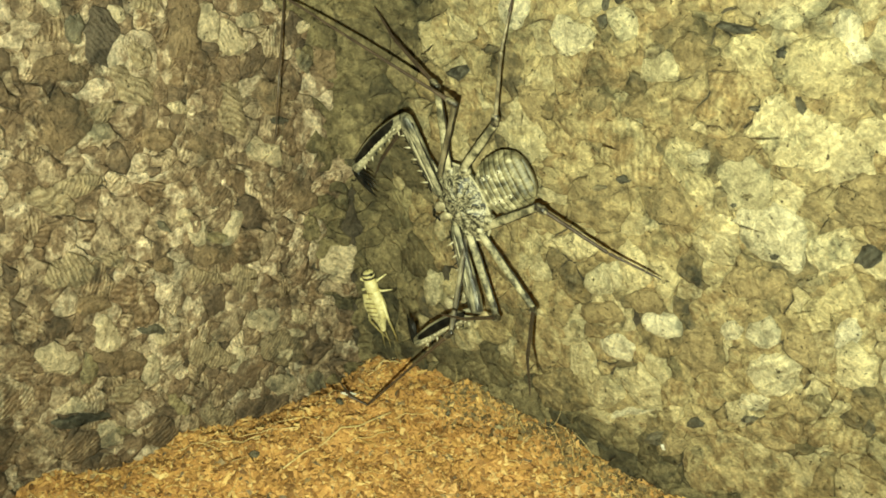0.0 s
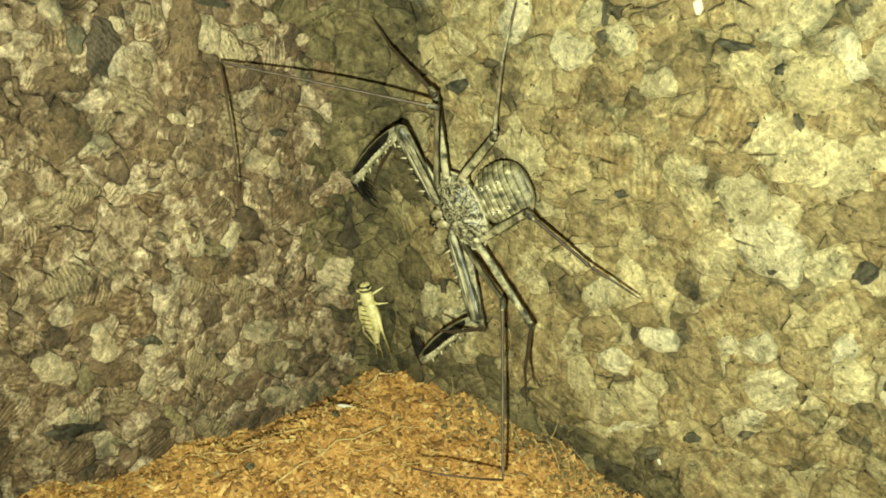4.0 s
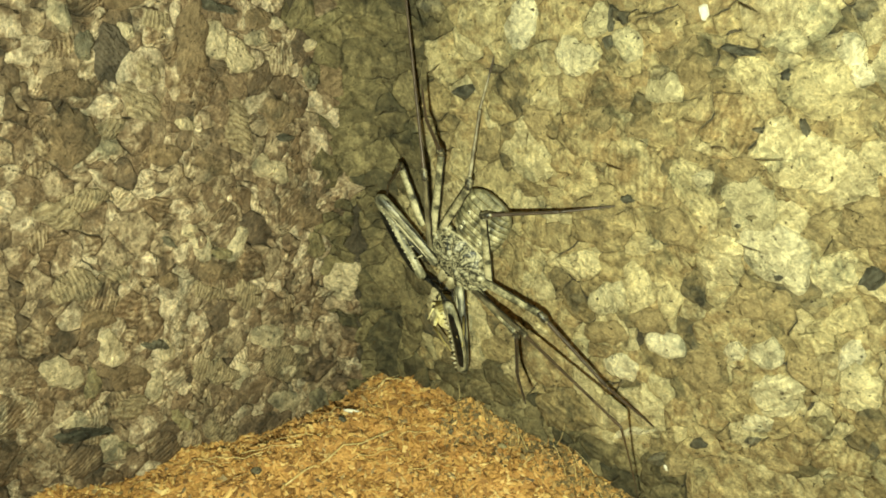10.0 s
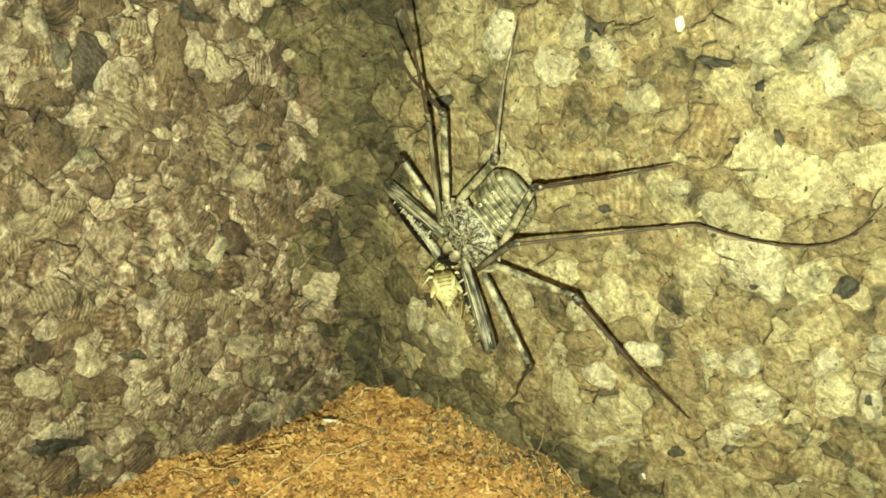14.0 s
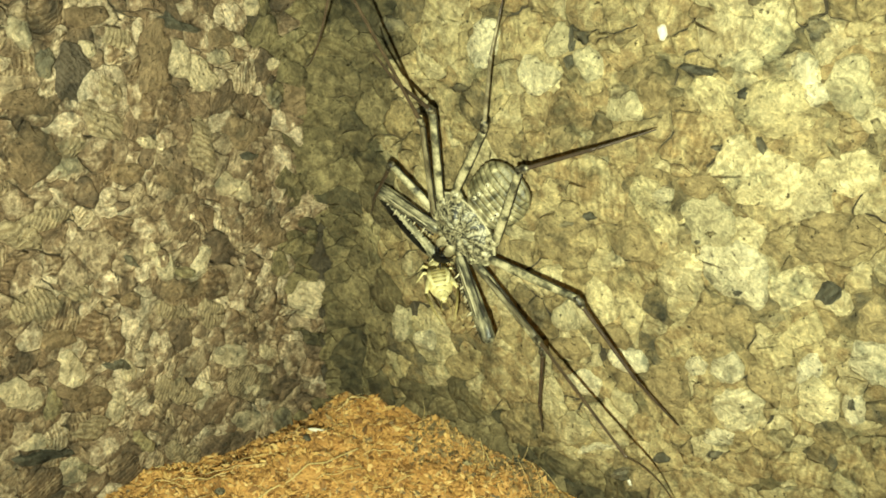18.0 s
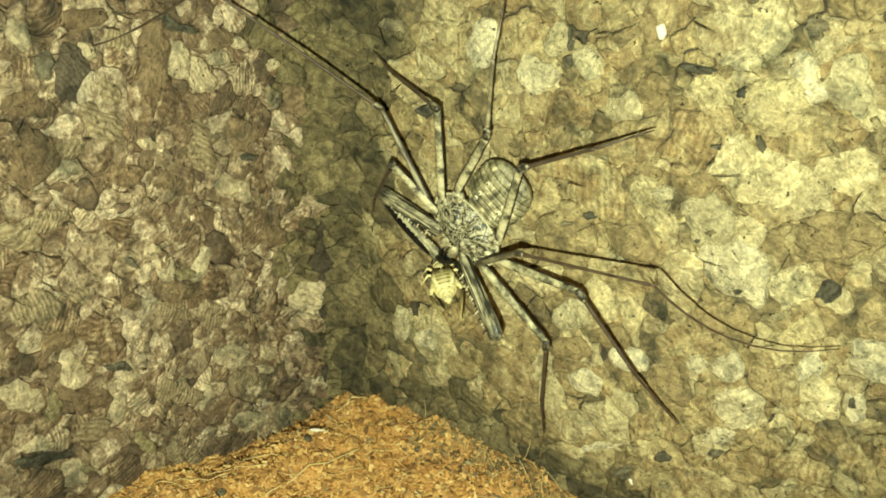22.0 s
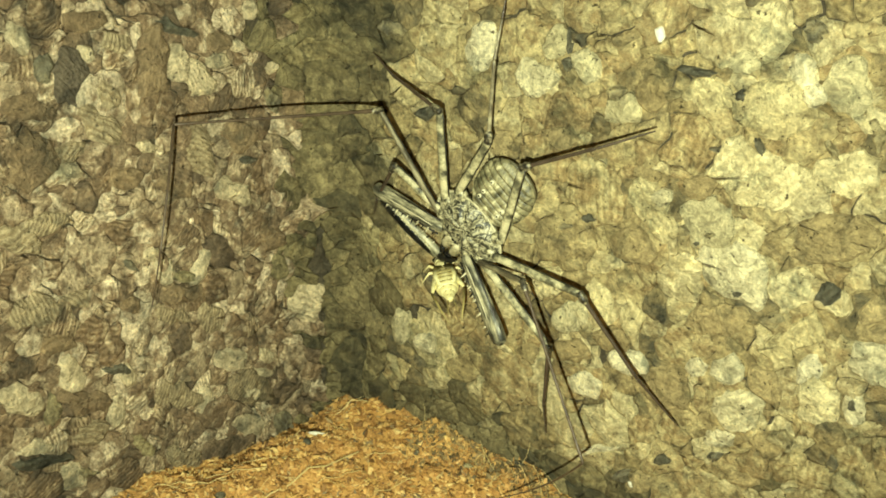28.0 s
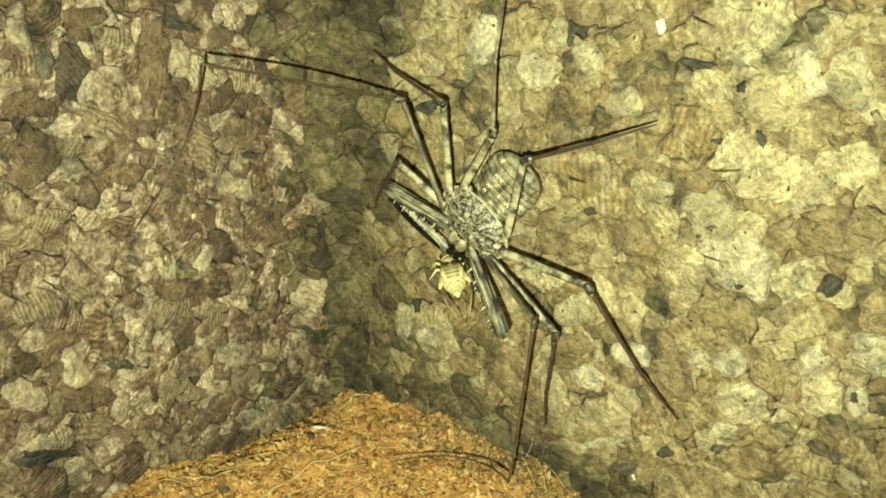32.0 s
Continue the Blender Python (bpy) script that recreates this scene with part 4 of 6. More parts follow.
def whip_spider_body():
    """Carapace, abdomen, mouth parts and hips. x points to the head, y to its left side, z off the wall; the origin lies in the carapace."""
    root = new("whip_spider")
    tagged(root, "mottled tan and black whip spider clinging to the cork wall", "whip spider")

    def kidney(a):
        c, s = math.cos(a), math.sin(a)
        r = 1 / math.sqrt((c / 0.0050) ** 2 + (s / 0.0072) ** 2)
        return r * (1 - 0.16 * max(0, -c) ** 3 + 0.05 * math.cos(2 * a) ** 2)

    def furrow(x, y, a, f):
        star = 0.00022 * math.cos(9 * a) * math.sin(math.pi * f)
        groove = -0.0005 * math.exp(-(y / 0.0004) ** 2) * (1 if x > -0.001 else 0.4)
        pit = -0.0006 * math.exp(-((x + 0.0012) ** 2 + y ** 2) / 0.0006 ** 2)
        rough = 0.00035 * noise.noise(Vector((x * 900, y * 900, 2))) * (1 - f ** 4)
        return star + groove + pit + rough

    shield = part("carapace", dome(bmesh.new(), kidney, 0.0021, 11, 48, furrow), M_CARAPACE, root, "pale mottled shield with dark furrows")
    bm = bmesh.new()
    loops = []
    for k in range(60):
        a = 2 * math.pi * k / 60
        r, w = kidney(a), 0.00022 * (1 + 0.3 * math.sin(11 * a))
        loops.append([bm.verts.new(((r + w * math.cos(q)) * math.cos(a), (r + w * math.cos(q)) * math.sin(a), 0.00012 + w * math.sin(q))) for q in (j * math.pi / 3 for j in range(6))])
    for k in range(60):
        p, q = loops[k], loops[(k + 1) % 60]
        for j in range(6):
            bm.faces.new((p[j], p[(j + 1) % 6], q[(j + 1) % 6], q[j]))
    part("rim", bm, M_RIM, shield, "beaded pale rim")
    for x, y in ((0.0036, 0.0003), (0.0036, -0.0003), (0.0012, 0.0040), (0.0009, 0.0043), (0.0012, -0.0040), (0.0009, -0.0043)):
        bm = bmesh.new()
        bmesh.ops.create_uvsphere(bm, u_segments=8, v_segments=6, radius=0.00028, matrix=Matrix.Translation((x, y, 0.0013 if abs(y) < 0.001 else 0.0010)))
        part("eye", bm, M_EYE, shield, "shiny black eye")
    # soft flat abdomen, broad behind, with nine plates across its back
    long, wide, high, cx = 0.0060, 0.0055, 0.0017, -0.0095

    def flank(x):
        return max(0.02, 1 - abs(x) ** 2.5) ** 0.4 * (1.0 - 0.10 * x)

    bm = bmesh.new()
    dome(bm, lambda a: 0.985 / ((abs(math.cos(a)) / long) ** 2.5 + (abs(math.sin(a)) / (wide * (1.0 - 0.10 * math.cos(a)))) ** 2.5) ** 0.4, high, 10, 40)
    bmesh.ops.translate(bm, verts=bm.verts, vec=(cx, 0, -0.0010))
    abdomen = part("abdomen", bm, M_MEMBRANE, root, "flat oval abdomen crossed by pale spotted plates")
    plates = 9
    for k in range(plates):
        bm = bmesh.new()
        grid = []
        for i in range(4):
            x = 0.95 - (1.90 / plates) * (k + 0.01 + 0.97 * i / 3)
            row = []
            for j in range(21):
                u = -0.985 + 1.97 * j / 20
                scallop = 1 + 0.02 * math.sin(math.pi * i / 3)
                ridge = 0.00010 * math.sin(math.pi * i / 3) + 0.00012 * noise.noise(Vector((x * 9, u * 9, k)))
                row.append(bm.verts.new((cx + x * long, u * flank(x) * wide * scallop, -0.0010 + high * (1 - max(abs(x), abs(u)) ** 3.2) * 1.02 + 0.00012 + ridge)))
            grid.append(row)
        for i in range(3):
            for j in range(20):
                bm.faces.new((grid[i][j], grid[i][j + 1], grid[i + 1][j + 1], grid[i + 1][j]))
        ring = bmesh.ops.extrude_face_region(bm, geom=bm.faces[:])
        bmesh.ops.translate(bm, vec=(0, 0, 0.00016), verts=[v for v in ring["geom"] if isinstance(v, bmesh.types.BMVert)])
        part("tergite", bm, M_TERGITE, abdomen)
        x = 0.95 - (1.90 / plates) * (k + 0.5)
        if k in (2, 3, 5):
            for y in (-0.42, 0.42):
                at = Vector((cx + x * long, y * wide, -0.0010 + high * (1 - max(abs(x), abs(y)) ** 3.2) * 1.02 + 0.00040))
                bm = bmesh.new()
                bmesh.ops.create_uvsphere(bm, u_segments=10, v_segments=6, radius=1, matrix=Matrix.Translation(at) @ Matrix.Diagonal((0.00046, 0.00038, 0.00010, 1)))
                stud = part("stud", bm, M_MOTTLE, abdomen, "small pale ringed pit")
                bm = bmesh.new()
                bmesh.ops.create_uvsphere(bm, u_segments=8, v_segments=5, radius=1, matrix=Matrix.Translation(at + Vector((0.00005, 0, 0.00006))) @ Matrix.Diagonal((0.0002, 0.0002, 0.0001, 1)))
                part("pit", bm, M_EYE, stud)
    bm = bmesh.new()
    tube(bm, [(-0.0052, 0.0008, 0.0006, 0, -0.0012), (-0.0035, 0.0016, 0.0009, 0, -0.0012)])
    part("waist", bm, M_MEMBRANE, root)
    for s in (1, -1):
        bm = bmesh.new()
        tube(bm, [(0.0034, 0.0005, 0.0006, s * 0.0009, 0), (0.0042, 0.0010, 0.0010, s * 0.0010, 0.0002), (0.0064, 0.0010, 0.0010, s * 0.0011, 0.0), (0.0074, 0.0005, 0.0005, s * 0.0009, -0.0002)])
        jaw = part("chelicera", bm, M_JAW, root, "stout pale jaw with a black fang")
        bm = bmesh.new()
        thorn(bm, (0.0071, s * 0.0012, 0.0003), (0.6, -s * 0.7, 0.1), 0.0021, 0.00045)
        part("fang", bm, M_EYE, jaw)
        # hips
        for key, (x, y) in LEG_BASES.items():
            a, b = Vector((x * 0.45, s * y * 0.55, -0.3)) / 1000, Vector((x, s * y, 0.2)) / 1000
            bm = bmesh.new()
            r = 0.0012 if key != "palp" else 0.0015
            tube(bm, [(0, r * 0.8, r * 0.8, 0, 0), (0.3 * (b - a).length, r, r, 0, 0), (0.5 * (b - a).length, r * 0.8, r * 0.8, 0, 0), (0.62 * (b - a).length, r * 1.05, r * 1.05, 0, 0), ((b - a).length, r * 0.85, r * 0.85, 0, 0), ((b - a).length + r * 0.4, r * 0.4, r * 0.4, 0, 0)])
            hip = part("coxa", bm, M_COXA, root)
            hip.matrix_basis = Matrix.Translation(a) @ (b - a).to_track_quat("X", "Z").to_matrix().to_4x4()
    return root


def walking_leg(root, femur, rest, shin=None):
    """Femur, tibia, basitarsus and tarsus; lengths in metres."""
    return [limb("femur", femur, 0.00074, 0.00060, M_FEMUR, root, 0.8, 1.10, "pale banded thigh", 0.16),
            limb("tibia", rest * 0.60, 0.00038, 0.00027, shin or M_TIBIA, root, 1.0, 1.25, "thin brown shin"),
            limb("basitarsus", rest * 0.28, 0.00026, 0.00018, shin or M_TIBIA, root, 1.0, 1.2),
            limb("tarsus", rest * 0.12, 0.00020, 0.00009, M_TIBIA, root, 1.0, 1.25)]


def whip_leg(root, femur, tibia):
    out = [limb("femur", femur, 0.00055, 0.00042, M_WHIP_THIGH, root, 1.0, 1.1, "slim banded thigh of the whip leg"),
           limb("tibia", tibia, 0.00030, 0.00020, M_WHIP, root, 1.0, 1.35, "long thread-like brown whip", 0.0, 8)]
    for k in range(8):
        out.append(limb("tarsus", 0.0042, 0.00022 - 0.000016 * k, 0.000204 - 0.000016 * k, M_WHIP, root, 1.0, 1.05, "", 0.0, 6))
    return out


def pedipalp(root, s):
    """Raptorial arm: flat femur and tibia with rows of teeth, and a basket of long curved claws."""
    bm = bmesh.new()
    n = 0.0165
    tube(bm, [(0, 0.0006, 0.0006, 0, 0), (0.001, 0.0011, 0.0010, 0, 0), (0.25 * n, 0.00135, 0.0008, 0, 0), (0.6 * n, 0.00165, 0.0008, 0, 0), (0.85 * n, 0.0017, 0.0010, 0, 0), (n, 0.0014, 0.0011, 0, 0), (n + 0.0008, 0.0005, 0.0005, 0, 0)], 12)
    femur = part("palp_femur", bm, M_PALP, root, "flat grey upper arm with a spiny edge")
    for k in range(11):
        bm = bmesh.new()
        x = n * (0.12 + 0.075 * k)
        thorn(bm, (x, s * 0.00115, 0.0003), (0.25, s * 1.0, 0.35 if k % 2 else 0.1), 0.0018 if k % 3 == 1 else 0.0013, 0.00022)
        part("spine", bm, M_SPINE if k % 2 else M_PALP_DARK, femur)
    for y in (-0.00140, 0.0, 0.00140):
        bm = bmesh.new()
        tube(bm, [(n * f, 0.00016 if y else 0.0001, 0.0002 if y else 0.00012, y, (0.00082 if y == 0.0 else 0.0003)) for f in (0.06, 0.3, 0.5, 0.7, 0.94)], 5)
        part("keel", bm, M_KEEL if y else M_SPINE, femur)
    m = 0.0168
    bm = bmesh.new()
    tube(bm, [(m * f if f <= 1 else m + 0.0006, w, h, -0.0006 * math.sin(math.pi * min(f, 1)), 0) for f, w, h in ((0, 0.0007, 0.0007), (0.05, 0.0011, 0.0010), (0.2, 0.00135, 0.0008), (0.35, 0.00145, 0.0008), (0.5, 0.0015, 0.0008), (0.65, 0.0015, 0.0008), (0.8, 0.00145, 0.0008), (0.92, 0.0013, 0.0008), (1, 0.0011, 0.0008), (1.1, 0.0004, 0.0004))], 12)
    tibia = part("palp_tibia", bm, M_PALP_ARM, root, "bowed forearm, pale inside and glossy black outside")
    bm = bmesh.new()
    tube(bm, [(m * f, w, w * 0.55, -0.0003 - 0.0006 * math.sin(math.pi * f), 0.00048) for f, w in ((0.05, 0.0004), (0.12, 0.0007), (0.3, 0.00085), (0.5, 0.00088), (0.7, 0.00085), (0.88, 0.0007), (0.95, 0.0004))], 10)
    part("black_face", bm, M_PALP_DARK, tibia, "glossy black outer face")
    for row, (y, n_teeth) in enumerate(((0.00058, 12), (0.0013, 10))):
        for k in range(n_teeth):
            bm = bmesh.new()
            f = 0.08 + 0.86 * k / n_teeth
            thorn(bm, (m * f, y - 0.0006 * math.sin(math.pi * f), 0.00085 if row == 0 else 0.0002), (0.3, 0.5 if row == 0 else 1.0, 0.8 if row == 0 else 0.3), 0.00042 + 0.00025 * (k % 3 == 1) + 0.00035 * row, 0.00022)
            part("tooth", bm, M_SPINE if row == 0 or k % 2 else M_PALP_DARK, tibia, "small pale tooth" if row == 0 else "")
    bm = bmesh.new()
    tube(bm, [(0, 0.0008, 0.0008, 0, 0), (0.0015, 0.0009, 0.0008, 0, 0), (0.0035, 0.0006, 0.0006, s * 0.0003, 0), (0.0055, 0.0003, 0.0003, s * 0.0010, 0), (0.0066, 0.00008, 0.00008, s * 0.0018, 0)], 8)
    claw = part("palp_claw", bm, M_PALP_DARK, root, "hooked glossy black claw")
    for x, w, long in ((0.0004, 1.0, 0.0046), (0.0012, 0.75, 0.0044), (0.0022, 0.55, 0.0036), (0.0010, -0.7, 0.0022)):
        bm = bmesh.new()
        way = Vector((0.75, s * w, 0.15)).normalized()
        side = Vector((way.y, -way.x, 0)) * s * 0.0006
        at = Vector((x, s * 0.0005 * (1 if w > 0 else -1), 0))
        pts = [at + way * long * f - side * (1 - (2 * f - 1) ** 2) for f in (0, 0.25, 0.5, 0.75, 1.0)]
        rings = []
        for p, r in zip(pts, (0.00026, 0.00022, 0.00017, 0.00011, 0.00003)):
            across = Vector((-way.y, way.x, 0))
            rings.append([bm.verts.new(p + across * r * math.cos(q) + Vector((0, 0, r * math.sin(q)))) for q in (j * math.pi / 3 for j in range(6))])
        for p, q in zip(rings, rings[1:]):
            for j in range(6):
                bm.faces.new((p[j], p[(j + 1) % 6], q[(j + 1) % 6], q[j]))
        bm.faces.new(rings[0])
        part("spine", bm, M_PALP_DARK, claw, "long curved black spine")
    return [femur, tibia, claw]


SPIDER = whip_spider_body()
JOINTED = {"right_second": walking_leg(SPIDER, 0.0122, 0.0205), "right_third": walking_leg(SPIDER, 0.0174, 0.0220), "right_fourth": walking_leg(SPIDER, 0.0145, 0.0225, M_PALE_SHIN),
         "left_second": walking_leg(SPIDER, 0.0185, 0.0235), "left_third": walking_leg(SPIDER, 0.0186, 0.0285), "left_fourth": walking_leg(SPIDER, 0.0160, 0.0230),
         "right_whip": whip_leg(SPIDER, 0.0210, 0.0350), "left_whip": whip_leg(SPIDER, 0.0180, 0.0290), "right_palp": pedipalp(SPIDER, 1), "left_palp": pedipalp(SPIDER, -1)}


# ---- the cricket, its prey ----
M_CRICKET = skin("cricket_straw", [(0.3, (0.60, 0.51, 0.21)), (0.7, (0.88, 0.80, 0.44))], 700, 0.4)
M_CRICKET_BAND = skin("cricket_band", [(0.35, (0.02, 0.018, 0.012)), (0.7, (0.07, 0.055, 0.03))], 600, 0.4)
M_CRICKET_MARK = skin("cricket_mark", [(0.3, (0.22, 0.17, 0.06)), (0.7, (0.42, 0.34, 0.13))], 900, 0.45)


def cricket():
    """A banded nymph, 13 mm long; x points to its head, z off the wall."""
    root = tagged(new("cricket"), "small straw yellow cricket nymph with a black banded head", "cricket")
    bm = bmesh.new()
    tube(bm, [(0.0046, 0.0011, 0.0010, 0, 0), (0.0050, 0.0014, 0.0012, 0, 0), (0.0058, 0.0014, 0.0013, 0, 0), (0.0065, 0.0010, 0.0010, 0, -0.0001), (0.0068, 0.0005, 0.0005, 0, -0.0003)], 14)
    head = part("head", bm, M_CRICKET, root)
    for x, r in ((0.0052, 0.00142), (0.0060, 0.00136)):
        bm = bmesh.new()
        tube(bm, [(x - 0.00022, r, r * 0.93, 0, 0), (x + 0.00022, r, r * 0.93, 0, 0)], 14)
        part("band", bm, M_CRICKET_BAND, head, "black band across the head")
    for s in (1, -1):
        bm = bmesh.new()
        bmesh.ops.create_uvsphere(bm, u_segments=8, v_segments=6, radius=0.0004, matrix=Matrix.Translation((0.0060, s * 0.0012, 0.0004)))
        part("eye", bm, M_EYE, head)
        bm = bmesh.new()
        tube(bm, [(0, 0.00008, 0.00008, 0, 0), (0.004, 0.00006, 0.00006, 0, 0.0002), (0.008, 0.00005, 0.00005, s * 0.0006, 0.0), (0.0115, 0.00003, 0.00003, s * 0.0016, -0.0006)], 5)
        feeler = part("antenna", bm, M_CRICKET_BAND, root, "thin dark feeler")
        feeler.matrix_basis = Matrix.Translation((0.0066, s * 0.0004, 0.0003)) @ Euler((0, radians(-8), s * radians(17))).to_matrix().to_4x4()
    bm = bmesh.new()
    tube(bm, [(0.0020, 0.0012, 0.0010, 0, 0), (0.0023, 0.0015, 0.0013, 0, 0), (0.0035, 0.0015, 0.0014, 0, 0), (0.0046, 0.0013, 0.0012, 0, 0), (0.0048, 0.0010, 0.0009, 0, 0)], 14)
    part("pronotum", bm, M_CRICKET, root, "smooth straw yellow collar")
    n = 9

    def girth(f):
        return 0.0015 + 0.0008 * math.sin(math.pi * min(1, max(0, f) * 1.25)) - 0.0009 * max(0, f - 0.6) / 0.4

    for k in range(n):
        x, h = 0.0021 - 0.0092 * (k + 0.5) / n, 0.0092 / n * 0.5
        w, w0, w1 = (girth((k + q) / n) for q in (0.5, 0.0, 1.0))
        bm = bmesh.new()
        tube(bm, [(x - h * 1.04, w1 * 0.965, w1 * 0.77, 0, 0), (x - h * 0.7, w1 * 0.4 + w * 0.6, (w1 * 0.4 + w * 0.6) * 0.8, 0, 0), (x + h * 0.7, w0 * 0.4 + w * 0.6, (w0 * 0.4 + w * 0.6) * 0.8, 0, 0), (x + h * 1.04, w0 * 0.965, w0 * 0.77, 0, 0)], 14)
        seg = part("abdomen_ring", bm, M_CRICKET, root)
        bm = bmesh.new()
        bmesh.ops.create_cube(bm, size=1, matrix=Matrix.Translation((x + h * 0.75, 0, w * 0.765)) @ Matrix.Diagonal((h * 0.42, w * 1.15, w * 0.1, 1)))
        part("mark", bm, M_CRICKET_MARK, seg)
    for s in (1, -1):
        bm = bmesh.new()
        tube(bm, [(-0.0036, 0.0004, 0.0001, s * 0.0012, 0.0013), (-0.001, 0.0009, 0.00014, s * 0.0013, 0.0015), (0.002, 0.0008, 0.00014, s * 0.0009, 0.0015)], 8)
        part("wing_pad", bm, M_CRICKET, root, "short folded wing pad")
        for x, ang, long in ((0.0040, 60, 0.0030), (0.0026, 100, 0.0032)):
            bm = bmesh.new()
            c, sn = math.cos(radians(ang)), math.sin(radians(ang))
            tube(bm, [(0, 0.0003, 0.0003, 0, 0), (long * 0.5, 0.00028, 0.00028, 0, 0.0006), (long, 0.00012, 0.00012, 0, -0.0010)], 6)
            leg = part("leg", bm, M_CRICKET, root)
            leg.matrix_basis = Matrix.Translation((x, s * 0.0011, -0.0004)) @ Euler((0, 0, s * radians(ang))).to_matrix().to_4x4()
        bm = bmesh.new()
        tube(bm, [(0, 0.0003, 0.0003, 0, 0), (0.0015, 0.00055, 0.0005, 0, 0.0003), (0.004, 0.00042, 0.0004, 0, 0.0006), (0.0062, 0.0002, 0.0002, 0, 0.0007)], 10)
        thigh = part("hind_femur", bm, M_CRICKET, root, "thick jumping thigh")
        thigh.matrix_basis = Matrix.Translation((0.0012, s * 0.0016, -0.0003)) @ Euler((0, 0, s * radians(168))).to_matrix().to_4x4()
        bm = bmesh.new()
        tube(bm, [(0, 0.00028, 0.00028, 0, 0.0014), (0.0035, 0.0002, 0.0002, s * 0.0004, 0), (0.0062, 0.00012, 0.00012, s * 0.0010, -0.0012)], 7)
        shin = part("hind_tibia", bm, M_CRICKET_MARK, root)
        shin.matrix_basis = Matrix.Translation((0.0012 - 0.0060, s * 0.0029, -0.0010)) @ Euler((0, 0, s * radians(188))).to_matrix().to_4x4()
        bm = bmesh.new()
        tube(bm, [(0, 0.00016, 0.00016, 0, 0), (0.0022, 0.00012, 0.00012, s * 0.0002, 0), (0.0042, 0.00004, 0.00004, s * 0.0006, 0)], 6)
        tail = part("cercus", bm, M_CRICKET_MARK, root)
        tail.matrix_basis = Matrix.Translation((-0.0068, s * 0.0004, 0)) @ Euler((0, 0, radians(180) - s * radians(14))).to_matrix().to_4x4()
    return root


PREY = cricket()



# ---- what moves ----
def glide(rows, t):
    """A value between rows (t, numbers ...): a smooth curve that never overshoots."""
    ts = [r[0] for r in rows]
    if t <= ts[0]:
        return np.array(rows[0][1:], float)
    if t >= ts[-1]:
        return np.array(rows[-1][1:], float)
    i = max(k for k in range(len(ts) - 1) if ts[k] <= t)

    def slope(k):
        if k in (0, len(ts) - 1):
            return np.zeros_like(np.array(rows[0][1:], float))
        a = (np.array(rows[k][1:]) - np.array(rows[k - 1][1:])) / (ts[k] - ts[k - 1])
        b = (np.array(rows[k + 1][1:]) - np.array(rows[k][1:])) / (ts[k + 1] - ts[k])
        return np.where(a * b > 0, 2 * a * b / np.where(a + b == 0, 1, a + b), 0.0)

    h = ts[i + 1] - ts[i]
    s = (t - ts[i]) / h
    p, q = np.array(rows[i][1:], float), np.array(rows[i + 1][1:], float)
    return (2 * s ** 3 - 3 * s * s + 1) * p + (s ** 3 - 2 * s * s + s) * h * slope(i) + (3 * s * s - 2 * s ** 3) * q + (s ** 3 - s * s) * h * slope(i + 1)


def aim(a, b, up=(0, -1, 0)):
    """A pose at a with x towards b and z as near to up as it goes."""
    x = (Vector(b) - Vector(a)).normalized()
    y = Vector(up).cross(x)
    y = y.normalized() if y.length > 1e-5 else x.orthogonal().normalized()
    z = x.cross(y)
    m = Matrix((x, y, z)).transposed().to_4x4()
    m.translation = a
    return m


def steady_rows(rows):
    """Rows (t, point, point ...) in millimetres as flat rows in metres."""
    return [(r[0], *[c / 1000 for p in r[1:] for c in p]) for r in rows]


